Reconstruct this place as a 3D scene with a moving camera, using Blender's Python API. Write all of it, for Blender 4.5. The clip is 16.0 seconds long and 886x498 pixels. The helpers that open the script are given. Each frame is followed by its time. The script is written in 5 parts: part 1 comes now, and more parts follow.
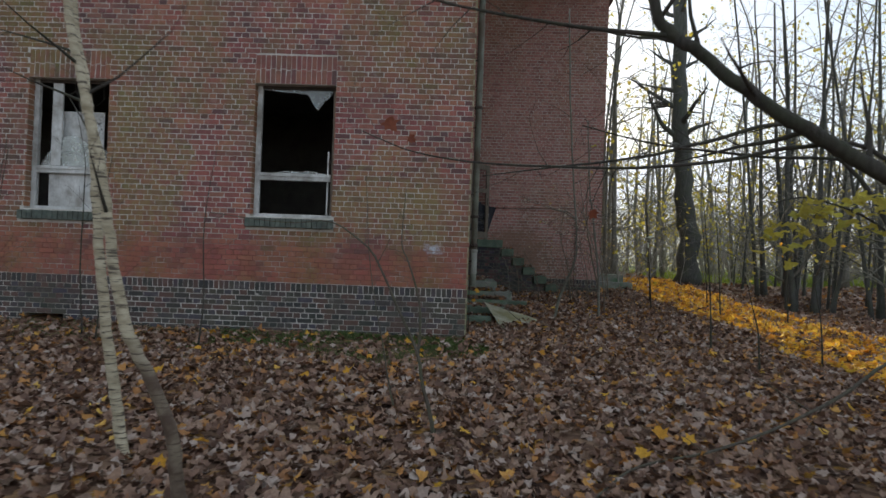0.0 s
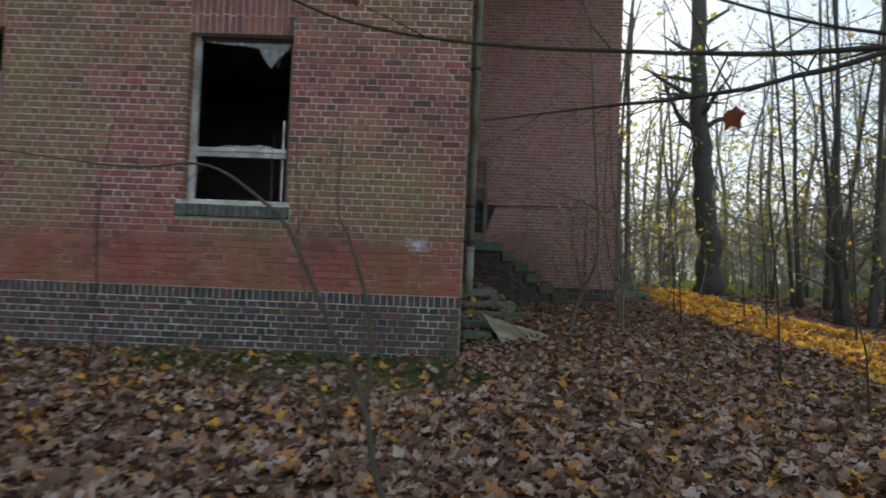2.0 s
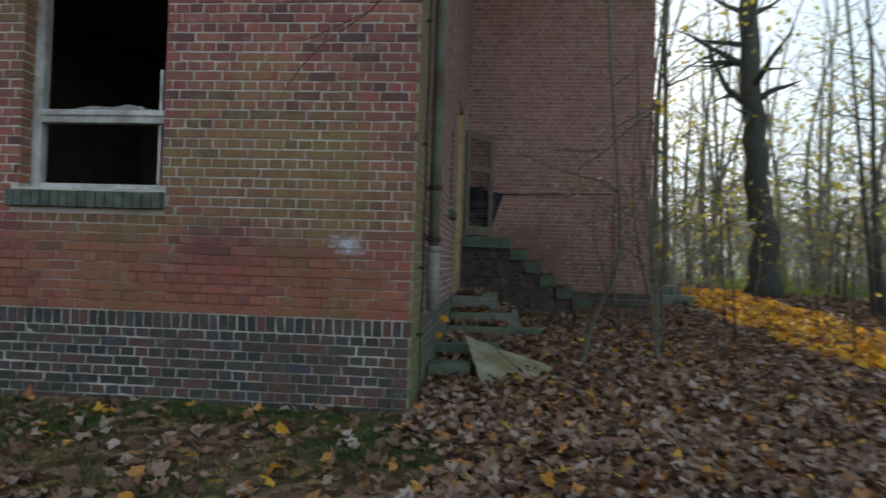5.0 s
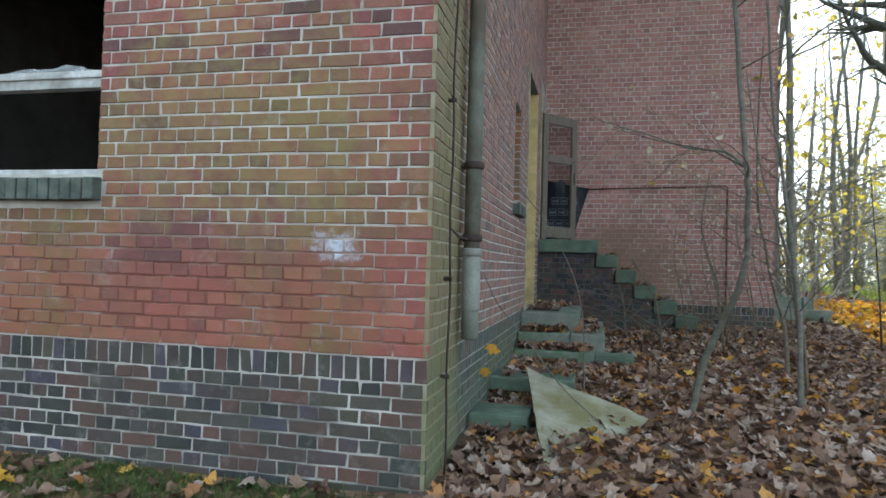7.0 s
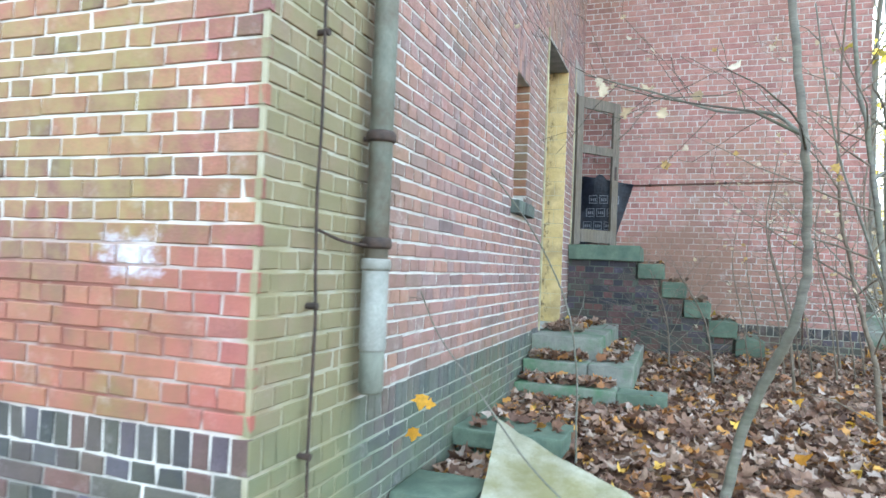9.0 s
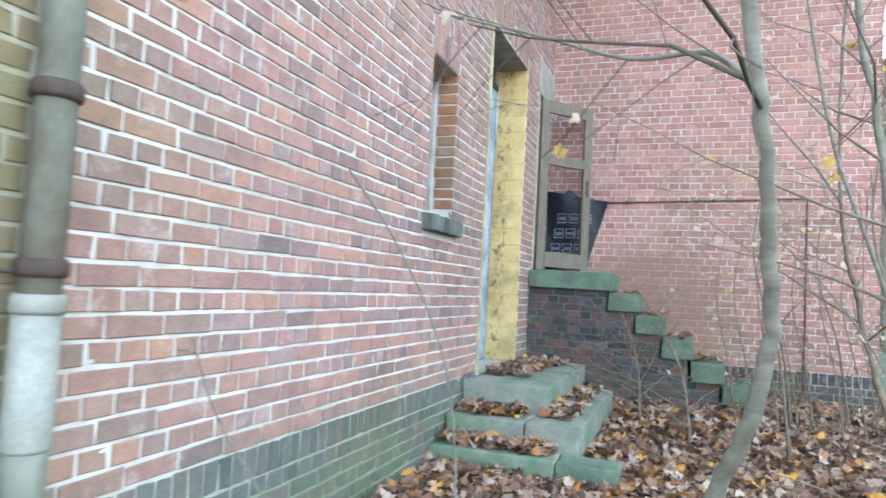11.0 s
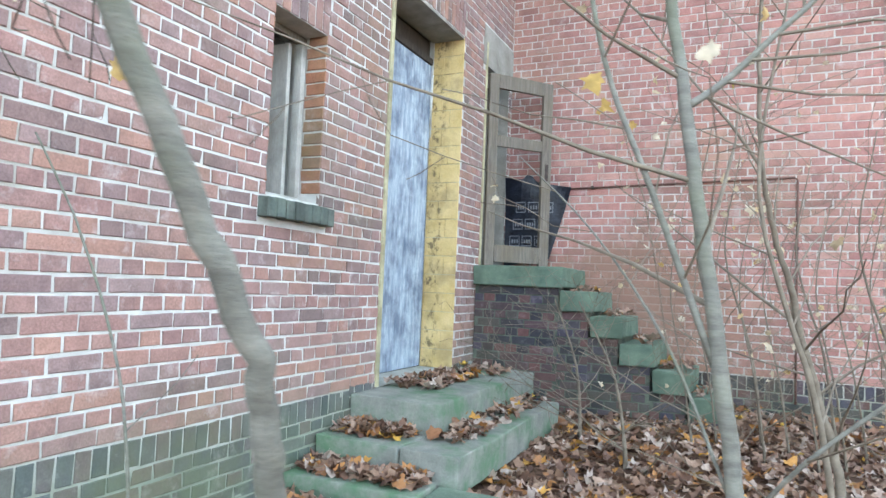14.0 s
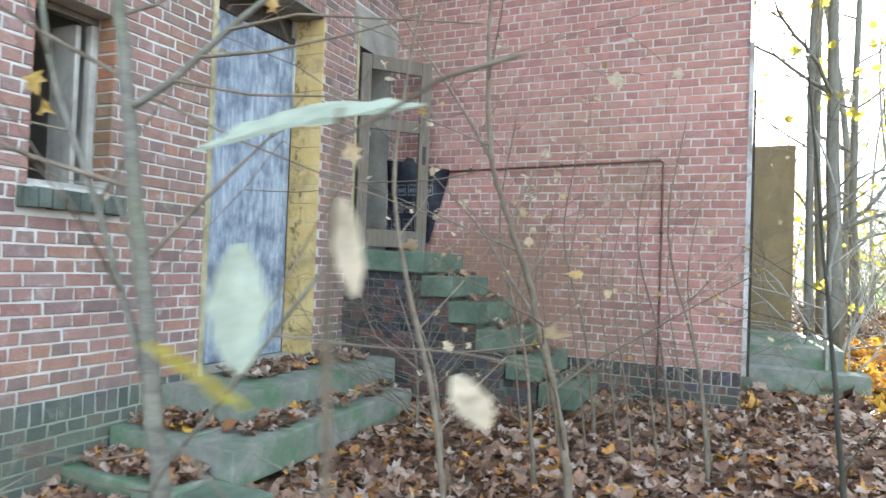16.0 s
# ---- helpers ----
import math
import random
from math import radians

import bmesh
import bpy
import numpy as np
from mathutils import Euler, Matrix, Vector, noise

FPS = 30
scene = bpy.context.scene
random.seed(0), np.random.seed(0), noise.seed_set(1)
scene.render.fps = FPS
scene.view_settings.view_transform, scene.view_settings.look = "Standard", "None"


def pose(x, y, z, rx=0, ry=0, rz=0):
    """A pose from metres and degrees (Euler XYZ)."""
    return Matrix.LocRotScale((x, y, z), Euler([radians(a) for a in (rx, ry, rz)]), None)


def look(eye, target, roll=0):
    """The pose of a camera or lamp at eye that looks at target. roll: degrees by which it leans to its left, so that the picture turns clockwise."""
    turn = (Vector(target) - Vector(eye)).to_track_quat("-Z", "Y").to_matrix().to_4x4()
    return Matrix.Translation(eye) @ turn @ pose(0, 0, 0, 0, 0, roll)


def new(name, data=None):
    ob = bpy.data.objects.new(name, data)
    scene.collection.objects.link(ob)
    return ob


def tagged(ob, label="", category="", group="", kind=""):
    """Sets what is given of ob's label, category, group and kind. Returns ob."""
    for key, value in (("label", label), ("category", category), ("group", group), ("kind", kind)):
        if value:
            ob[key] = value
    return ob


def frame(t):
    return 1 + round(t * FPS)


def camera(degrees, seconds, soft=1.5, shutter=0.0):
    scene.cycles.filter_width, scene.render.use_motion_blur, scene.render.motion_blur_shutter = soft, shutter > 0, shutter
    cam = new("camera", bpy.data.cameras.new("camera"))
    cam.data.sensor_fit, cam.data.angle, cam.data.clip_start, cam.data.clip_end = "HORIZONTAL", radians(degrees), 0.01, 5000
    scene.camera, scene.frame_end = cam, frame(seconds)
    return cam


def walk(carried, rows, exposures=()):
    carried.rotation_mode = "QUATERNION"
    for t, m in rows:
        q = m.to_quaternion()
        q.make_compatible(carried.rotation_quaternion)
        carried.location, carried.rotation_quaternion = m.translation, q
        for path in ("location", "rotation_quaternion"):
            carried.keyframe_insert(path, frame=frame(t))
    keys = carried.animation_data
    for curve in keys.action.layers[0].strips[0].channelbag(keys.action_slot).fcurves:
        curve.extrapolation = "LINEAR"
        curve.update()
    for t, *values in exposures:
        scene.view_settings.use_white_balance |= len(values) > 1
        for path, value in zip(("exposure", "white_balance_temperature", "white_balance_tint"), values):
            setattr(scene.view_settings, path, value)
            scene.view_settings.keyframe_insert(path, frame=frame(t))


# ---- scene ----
cam = camera(68.6, 16.0, shutter=0.5)
PATH = [
    (0, (0.132, -0.499, 1.582), (0.067, 1.5, 1.603), 2.1),
    (0.5, (0.109, 0.112, 1.532), (0.044, 2.111, 1.556), 2.6),
    (1, (0.225, 0.593, 1.495), (0.147, 2.591, 1.531), 2.5),
    (1.5, (0.204, 1.127, 1.469), (0.029, 3.119, 1.519), 2.5),
    (2, (0.178, 1.831, 1.416), (0.123, 3.829, 1.474), 2.3),
    (2.5, (0.178, 2.359, 1.443), (0.258, 4.356, 1.498), 1.6),
    (3, (0.237, 2.899, 1.534), (0.367, 4.894, 1.578), 2.0),
    (3.5, (0.35, 3.298, 1.561), (0.501, 5.292, 1.608), 1.5),
    (4, (0.483, 3.761, 1.544), (0.638, 5.754, 1.606), 0.9),
    (4.5, (0.674, 4.036, 1.526), (0.84, 6.028, 1.576), 1.3),
    (5, (0.9, 4.442, 1.567), (0.732, 6.434, 1.606), 1.8),
    (5.2, (0.876, 4.627, 1.554), (0.654, 6.614, 1.597), 1.9),
    (7.3, (1.18, 6.517, 1.608), (0.683, 8.454, 1.657), 1.8),
    (7.5, (1.232, 6.666, 1.629), (0.703, 8.594, 1.676), 2.0),
    (8, (1.265, 7.097, 1.641), (0.643, 8.997, 1.689), 2.1),
    (8.5, (1.403, 7.487, 1.596), (0.779, 9.386, 1.661), 1.5),
    (8.7, (1.477, 7.649, 1.643), (0.83, 9.541, 1.696), 1.9),
    (10.8, (1.916, 9.162, 1.774), (1.185, 11.02, 1.886), 3.3),
    (11, (1.931, 9.304, 1.784), (1.226, 11.172, 1.904), 3.1),
    (11.5, (2.053, 9.585, 1.773), (1.427, 11.479, 1.904), 3.1),
    (12, (2.228, 9.802, 1.773), (1.644, 11.709, 1.91), 2.6),
    (12.5, (2.298, 10.033, 1.775), (1.69, 11.933, 1.912), 2.6),
    (13, (2.366, 10.273, 1.803), (1.685, 12.149, 1.93), 2.6),
    (13.5, (2.573, 10.424, 1.789), (1.81, 12.268, 1.919), 2.5),
    (14, (2.767, 10.522, 1.826), (1.917, 12.329, 1.939), 2.4),
    (14.5, (2.964, 10.674, 1.804), (2.061, 12.455, 1.912), 2.2),
    (15, (3.277, 10.755, 1.799), (2.407, 12.552, 1.903), 2.1),
    (15.5, (3.667, 10.9, 1.868), (2.827, 12.713, 1.957), 2.1),
    (16, (3.891, 11.138, 1.96), (3.059, 12.957, 2.002), 2.2),
]
walk(cam, [(t, look(eye, target, roll)) for t, eye, target, roll in PATH],
     exposures=[(0, 0.2, 6500, 9), (2.0, 0.2, 6450, 7), (5.2, 0.2, 6350, 4), (7.3, 1.65, 6000, 1), (8.0, 2.15, 5850, 0), (8.7, 2.75, 5850, 1), (10.8, 3.1, 5900, 2), (11.2, 3.1, 5900, 2), (12.0, 2.95, 5900, 3), (12.5, 2.5, 5950, 4), (13.0, 2.4, 5950, 4), (13.5, 2.7, 5950, 4), (14.0, 3.0, 6000, 4), (15.0, 3.15, 6050, 3), (15.5, 2.92, 6050, 3), (16, 2.62, 6100, 4)])

# ==== world and light ====
SUN_UP, SUN_TURN = 19.0, 3.3  # degrees above the horizon; degrees by which the light leans to +x
world = bpy.data.worlds.new("sky")
scene.world = world
world.use_nodes = True
_wn = world.node_tree
_bg = _wn.nodes["Background"]
_sky = _wn.nodes.new("ShaderNodeTexSky")
_sky.sky_type = "NISHITA"
_sky.sun_disc = False
_sky.sun_elevation = radians(SUN_UP)
_sky.sun_rotation = radians(-SUN_TURN)
_sky.air_density, _sky.dust_density, _sky.ozone_density = 1.0, 1.0, 1.0
# thin high cloud evens the sky out
_veil = _wn.nodes.new("ShaderNodeMixRGB")
_veil.inputs[0].default_value = 0.62
_veil.inputs[2].default_value = (5.6, 6.2, 7.0, 1)
_wn.links.new(_sky.outputs[0], _veil.inputs[1])
_wn.links.new(_veil.outputs[0], _bg.inputs[0])
_bg.inputs[1].default_value = 0.15
sun_data = bpy.data.lights.new("sun", "SUN")
sun_data.energy, sun_data.angle, sun_data.color = 5.0, radians(0.6), (1.0, 0.87, 0.68)
sun = new("sun", sun_data)
_c = math.cos(radians(SUN_UP))
_dir = Vector((_c * math.sin(radians(SUN_TURN)), -_c * math.cos(radians(SUN_TURN)), -math.sin(radians(SUN_UP))))
sun.matrix_world = look((0, 60, 30), Vector((0, 60, 30)) + _dir)


# ==== materials ====
class Nodes:
    """A small builder for node materials."""

    def __init__(self, name):
        self.m = bpy.data.materials.new(name)
        self.m.use_nodes = True
        self.t = self.m.node_tree
        self.b = self.t.nodes["Principled BSDF"]
        self.pos = self.t.nodes.new("ShaderNodeNewGeometry")

    def n(self, kind):
        return self.t.nodes.new("ShaderNode" + kind)

    def link(self, a, b):
        self.t.links.new(a, b)

    def noise(self, scale, detail=4.0, rough=0.55, stretch=None, warp=0.0):
        nd = self.n("TexNoise")
        nd.inputs["Scale"].default_value = scale
        nd.inputs["Detail"].default_value = detail
        nd.inputs["Roughness"].default_value = rough
        nd.inputs["Distortion"].default_value = warp
        src = self.pos.outputs["Position"]
        if stretch:
            mp = self.n("Mapping")
            mp.inputs["Scale"].default_value = stretch
            self.link(src, mp.inputs["Vector"])
            src = mp.outputs[0]
        self.link(src, nd.inputs["Vector"])
        return nd.outputs["Fac"]

    def ramp(self, fac, stops, smooth=False):
        r = self.n("ValToRGB")
        el = r.color_ramp.elements
        while len(el) < len(stops):
            el.new(0.5)
        for e, (p, c) in zip(el, stops):
            e.position = p
            e.color = (c, c, c, 1) if isinstance(c, (int, float)) else (*c, 1)
        if not smooth:
            r.color_ramp.interpolation = "LINEAR"
        self.link(fac, r.inputs[0])
        return r.outputs[0]

    def mix(self, fac, a, b, mode="MIX"):
        x = self.n("MixRGB")
        x.blend_type = mode
        for sock, v in zip(x.inputs, (fac, a, b)):
            if isinstance(v, (int, float)):
                sock.default_value = v if sock.type == "VALUE" else (v, v, v, 1)
            elif isinstance(v, tuple):
                sock.default_value = (*v, 1)
            else:
                self.link(v, sock)
        return x.outputs[0]

    def math(self, op, a, b=0.0, clamp=False):
        x = self.n("Math")
        x.operation, x.use_clamp = op, clamp
        for sock, v in zip(x.inputs, (a, b)):
            if isinstance(v, (int, float)):
                sock.default_value = v
            else:
                self.link(v, sock)
        return x.outputs[0]

    def xyz(self):
        s = self.n("SeparateXYZ")
        self.link(self.pos.outputs["Position"], s.inputs[0])
        return s.outputs

    def step(self, v, lo, hi):
        r = self.n("MapRange")
        r.interpolation_type = "SMOOTHSTEP"
        self.link(v, r.inputs[0])
        r.inputs[1].default_value, r.inputs[2].default_value = lo, hi
        return r.outputs[0]

    def bump(self, height, strength=0.3, dist=0.01):
        b = self.n("Bump")
        b.inputs["Strength"].default_value = strength
        b.inputs["Distance"].default_value = dist
        self.link(height, b.inputs["Height"])
        self.link(b.outputs[0], self.b.inputs["Normal"])

    def out(self, colour, rough=0.8, metal=0.0, spec=0.3):
        if isinstance(colour, tuple):
            self.b.inputs["Base Color"].default_value = (*colour, 1)
        else:
            self.link(colour, self.b.inputs["Base Color"])
        if isinstance(rough, (int, float)):
            self.b.inputs["Roughness"].default_value = rough
        else:
            self.link(rough, self.b.inputs["Roughness"])
        self.b.inputs["Metallic"].default_value = metal
        self.b.inputs["Specular IOR Level"].default_value = spec
        return self.m


def soil_patch(k):
    """Where old earth has stained the wing wall beside the upper steps."""
    x, y, z = k.xyz()[:3]
    ex = k.math("MULTIPLY", k.math("ADD", x, -1.55), 1 / 0.95)
    ez = k.math("MULTIPLY", k.math("ADD", z, -1.75), 1 / 0.75)
    e = k.math("ADD", k.math("MULTIPLY", ex, ex), k.math("MULTIPLY", ez, ez))
    e = k.math("ADD", e, k.math("MULTIPLY", k.math("ADD", k.noise(2.6, 7, 0.75), -0.5), 4.5))
    return k.math("MULTIPLY", k.math("SUBTRACT", 1.0, k.step(e, 0.1, 1.5)), 0.85)


def brick_material(name, palette, single, algae=0.6, marks=False, moss=0.0, corner=False, lime=0.35, sooty=0.42, soil=False):
    """Fired brick; each piece takes its own tint, and algae, soot and lime spread over many pieces."""
    k = Nodes(name)
    rnd = k.n("ObjectInfo").outputs["Random"] if single else k.pos.outputs["Random Per Island"]
    stops = [(i / (len(palette) - 1) if len(palette) > 1 else 0, c) for i, c in enumerate(palette)]
    base = k.ramp(rnd, stops)
    grain = k.noise(90, 5, 0.7)
    base = k.mix(0.75, base, k.ramp(grain, [(0.25, 0.55), (0.75, 1.35)]), "MULTIPLY")
    blot = k.noise(9, 4, 0.6)
    base = k.mix(0.5, base, k.ramp(blot, [(0.3, 0.6), (0.7, 1.25)]), "MULTIPLY")
    soot = k.ramp(k.noise(0.9, 5, 0.6), [(0.46, 0.0), (0.66, sooty)])
    base = k.mix(soot, base, (0.075, 0.06, 0.055))
    green = k.math("MULTIPLY", k.ramp(k.noise(0.62, 6, 0.62, (1, 1, 0.8)), [(0.47, 0.0), (0.62, algae)]), k.ramp(k.noise(14, 4, 0.6), [(0.3, 0.45), (0.6, 1.0)]))
    base = k.mix(green, base, (0.155, 0.145, 0.045))
    bloom = k.ramp(k.noise(5.5, 6, 0.75), [(0.56, 0.0), (0.78, lime)])
    base = k.mix(bloom, base, (0.52, 0.47, 0.45))
    x, y, z = k.xyz()[:3]
    if corner:
        near = k.math("SUBTRACT", 1.0, k.step(k.math("ADD", y, k.math("MULTIPLY", k.noise(2.5, 4, 0.6), 0.5)), 10.75, 11.0))
        near = k.math("MULTIPLY", near, k.ramp(k.noise(5, 4, 0.6), [(0.25, 0.5), (0.6, 0.92)]))
        base = k.mix(near, base, (0.19, 0.17, 0.09))
    if soil:
        base = k.mix(soil_patch(k), base, (0.24, 0.145, 0.105))
    if moss:
        low = k.math("SUBTRACT", 1.0, k.step(z, 0.45, 1.5))
        m = k.math("MULTIPLY", low, k.ramp(k.noise(3.0, 5, 0.65), [(0.3, 0.0), (0.6, moss)]))
        base = k.mix(m, base, (0.115, 0.16, 0.085))
    if marks:
        # two large yellow-green patches of algae
        for ax, az, rx, rz in ((-1.05, 2.45, 1.05, 0.95), (-5.0, 3.0, 0.75, 1.3)):
            ex = k.math("MULTIPLY", k.math("ADD", x, -ax), 1 / rx)
            ez = k.math("MULTIPLY", k.math("ADD", z, -az), 1 / rz)
            e = k.math("ADD", k.math("MULTIPLY", ex, ex), k.math("MULTIPLY", ez, ez))
            e = k.math("ADD", e, k.math("MULTIPLY", k.math("ADD", k.noise(1.3, 7, 0.75), -0.5), 5.5))
            m = k.math("MULTIPLY", k.math("SUBTRACT", 1.0, k.step(e, 0.35, 1.1)), k.ramp(k.noise(9, 4, 0.6), [(0.35, 0.08), (0.62, 0.6)]))
            base = k.mix(m, base, (0.215, 0.185, 0.07))
        # old red wash over the courses above the plinth
        wash = k.math("SUBTRACT", 1.0, k.step(k.math("ADD", z, k.math("MULTIPLY", k.math("ADD", k.noise(1.1, 5, 0.6), -0.5), 1.2)), 1.45, 1.85))
        wash = k.math("MULTIPLY", wash, k.ramp(k.noise(4, 5, 0.65), [(0.3, 0.12), (0.6, 0.55)]))
        base = k.mix(wash, base, (0.31, 0.10, 0.072))
        dx = k.math("MULTIPLY", k.math("ADD", x, 0.345), 3.4)
        dz = k.math("MULTIPLY", k.math("ADD", z, -1.70), 4.6)
        d = k.math("SQRT", k.math("ADD", k.math("MULTIPLY", dx, dx), k.math("MULTIPLY", dz, dz)))
        d = k.math("ADD", d, k.math("MULTIPLY", k.math("ADD", k.noise(7, 6, 0.7), -0.25), 1.5))
        paint = k.math("MULTIPLY", k.ramp(d, [(0.62, 0.9), (0.92, 0.0)]), k.ramp(k.noise(22, 4, 0.6), [(0.35, 0.25), (0.55, 1.0)]))
        base = k.mix(paint, base, (0.50, 0.54, 0.62))
    k.bump(k.math("ADD", grain, k.math("MULTIPLY", blot, 1.5)), 0.5, 0.006)
    return k.out(base, k.ramp(grain, [(0.2, 0.7), (0.8, 0.95)]), 0, 0.25)


RED = [(0.12, 0.065, 0.065), (0.20, 0.078, 0.075), (0.28, 0.10, 0.088), (0.32, 0.115, 0.092), (0.25, 0.085, 0.085), (0.34, 0.145, 0.10), (0.28, 0.13, 0.10), (0.19, 0.085, 0.08)]
PINK = [(0.17, 0.13, 0.125), (0.26, 0.16, 0.145), (0.31, 0.18, 0.155), (0.35, 0.20, 0.155), (0.25, 0.18, 0.17), (0.28, 0.16, 0.145), (0.33, 0.20, 0.17), (0.27, 0.19, 0.18), (0.22, 0.145, 0.14)]
DARK = [(0.026, 0.028, 0.036), (0.045, 0.045, 0.055), (0.13, 0.062, 0.06), (0.085, 0.055, 0.058), (0.036, 0.036, 0.045), (0.075, 0.066, 0.06), (0.06, 0.052, 0.085), (0.10, 0.055, 0.05)]
WING = [(0.29, 0.15, 0.135), (0.39, 0.19, 0.165), (0.43, 0.225, 0.19), (0.32, 0.16, 0.145), (0.45, 0.255, 0.21), (0.37, 0.205, 0.18), (0.41, 0.20, 0.17)]
M = {}
for _s in (False, True):
    _t = "_single" if _s else ""
    M["red" + _t] = brick_material("red_brick" + _t, RED, _s, 0.75, marks=True)
    M["pink" + _t] = brick_material("pale_red_brick" + _t, PINK, _s, 0.3, moss=0.6, corner=True, lime=0.65, sooty=0.22)
    M["wing" + _t] = brick_material("wing_red_brick" + _t, WING, _s, 0.3, moss=0.2, lime=0.6, sooty=0.2, soil=True)
    M["worn" + _t] = brick_material("worn_orange_brick" + _t, [(0.20, 0.13, 0.09), (0.30, 0.15, 0.09), (0.36, 0.14, 0.08), (0.26, 0.17, 0.12)], _s, 0.4)
    M["dark" + _t] = brick_material("blue_black_brick" + _t, DARK, _s, 0.12, moss=0.12, lime=0.3)
    M["mossy" + _t] = brick_material("mossy_plinth_brick" + _t, [(0.06, 0.07, 0.08), (0.11, 0.115, 0.12), (0.15, 0.11, 0.105), (0.085, 0.095, 0.10), (0.13, 0.13, 0.125)], _s, 0.35, moss=0.55, corner=True, lime=0.4)


def mortar_material(name, lo, hi, soil=False):
    k = Nodes(name)
    x, y, z = k.xyz()[:3]
    base = k.ramp(k.noise(7, 5, 0.6), [(0.3, lo), (0.7, hi)])
    dirt = k.ramp(k.noise(0.8, 5, 0.6), [(0.48, 0.0), (0.68, 0.5)])
    base = k.mix(dirt, base, (0.20, 0.17, 0.11))
    red = k.math("MULTIPLY", k.step(z, 1.02, 1.12), k.math("SUBTRACT", 1.0, k.step(z, 1.55, 1.95)))
    red = k.math("MULTIPLY", red, k.math("SUBTRACT", 1.0, k.step(y, 9.9, 10.0)))
    red = k.math("MULTIPLY", red, k.ramp(k.noise(3, 4, 0.6), [(0.3, 0.35), (0.55, 0.95)]))
    base = k.mix(red, base, (0.17, 0.062, 0.045))
    foot = k.math("MULTIPLY", k.math("SUBTRACT", 1.0, k.step(z, 0.85, 0.95)), k.ramp(k.noise(1.6, 6, 0.7), [(0.4, 0.0), (0.6, 0.75)]))
    base = k.mix(foot, base, (0.10, 0.095, 0.085))
    damp = k.math("MULTIPLY", k.math("SUBTRACT", 1.0, k.step(z, 0.7, 1.3)), k.step(y, 9.9, 10.0))
    damp = k.math("MULTIPLY", damp, k.ramp(k.noise(2.5, 5, 0.6), [(0.3, 0.5), (0.6, 0.95)]))
    base = k.mix(damp, base, (0.17, 0.205, 0.145))
    edge = k.math("MULTIPLY", k.step(x, 0.12, 0.19), k.math("SUBTRACT", 1.0, k.step(k.math("ADD", y, k.math("MULTIPLY", k.noise(2.5, 4, 0.6), 0.5)), 10.75, 11.0)))
    edge = k.math("MULTIPLY", edge, k.ramp(k.noise(5, 4, 0.6), [(0.25, 0.45), (0.6, 0.9)]))
    base = k.mix(edge, base, (0.27, 0.25, 0.15))
    if soil:
        base = k.mix(soil_patch(k), base, (0.25, 0.16, 0.12))
    k.bump(k.noise(120, 4, 0.7), 0.5, 0.004)
    return k.out(base, 0.95, 0, 0.1)


M["mortar"] = mortar_material("lime_mortar", (0.38, 0.355, 0.32), (0.60, 0.575, 0.53))
M["white_mortar"] = mortar_material("white_lime_mortar", (0.39, 0.38, 0.35), (0.59, 0.58, 0.55))
M["grimy_mortar"] = mortar_material("grimy_lime_mortar", (0.38, 0.345, 0.31), (0.58, 0.54, 0.495), soil=True)


def plain(name, c0, c1, scale=6.0, rough=0.85, grain=80.0, stretch=None, stain=None, bump=0.3, spec=0.3, metal=0.0, amount=0.5):
    """A weathered surface: two tones at one scale, grain at another, and stains if wanted."""
    k = Nodes(name)
    base = k.ramp(k.noise(scale, 5, 0.6, stretch), [(0.3, c0), (0.7, c1)])
    g = k.noise(grain, 5, 0.7, stretch)
    base = k.mix(0.5, base, k.ramp(g, [(0.25, 0.6), (0.75, 1.3)]), "MULTIPLY")
    if stain:
        base = k.mix(k.ramp(k.noise(scale * 0.45, 6, 0.65), [(0.45, 0.0), (0.62, amount)]), base, stain)
    k.bump(g, bump, 0.006)
    return k.out(base, rough, metal, spec)


M["moss_mortar"] = plain("mossy_dark_mortar", (0.045, 0.055, 0.045), (0.14, 0.16, 0.12), 5, 0.95, 60)
M["concrete"] = plain("mossy_concrete", (0.15, 0.16, 0.14), (0.27, 0.27, 0.235), 5, 0.92, 70, stain=(0.085, 0.155, 0.085), amount=0.95, bump=0.5)
M["green_slab"] = plain("algae_green_concrete", (0.08, 0.12, 0.09), (0.155, 0.20, 0.145), 6, 0.9, 70, stain=(0.06, 0.085, 0.06), amount=0.6, bump=0.5)
M["white_paint"] = plain("flaking_white_paint", (0.42, 0.43, 0.42), (0.66, 0.67, 0.66), 4, 0.6, 40, (1, 1, 0.3), stain=(0.16, 0.14, 0.11), amount=0.7)
M["grey_wood"] = plain("weathered_grey_wood", (0.10, 0.085, 0.07), (0.19, 0.165, 0.135), 8, 0.85, 60, (6, 6, 0.5), stain=(0.13, 0.105, 0.07), amount=0.5)
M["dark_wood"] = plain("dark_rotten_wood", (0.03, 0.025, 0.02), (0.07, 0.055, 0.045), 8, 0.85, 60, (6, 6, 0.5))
M["cream"] = plain("yellowed_cream_edge", (0.36, 0.33, 0.20), (0.52, 0.48, 0.32), 7, 0.7, 50, stain=(0.14, 0.12, 0.06), amount=0.6)
M["blue_board"] = plain("peeling_blue_board", (0.17, 0.22, 0.29), (0.47, 0.53, 0.59), 7, 0.8, 38, (3.2, 3.2, 0.55), stain=(0.05, 0.065, 0.11), amount=0.6)
M["plaster"] = plain("grey_cement_render", (0.24, 0.23, 0.205), (0.36, 0.34, 0.30), 4, 0.92, 90, stain=(0.12, 0.11, 0.09), amount=0.6)
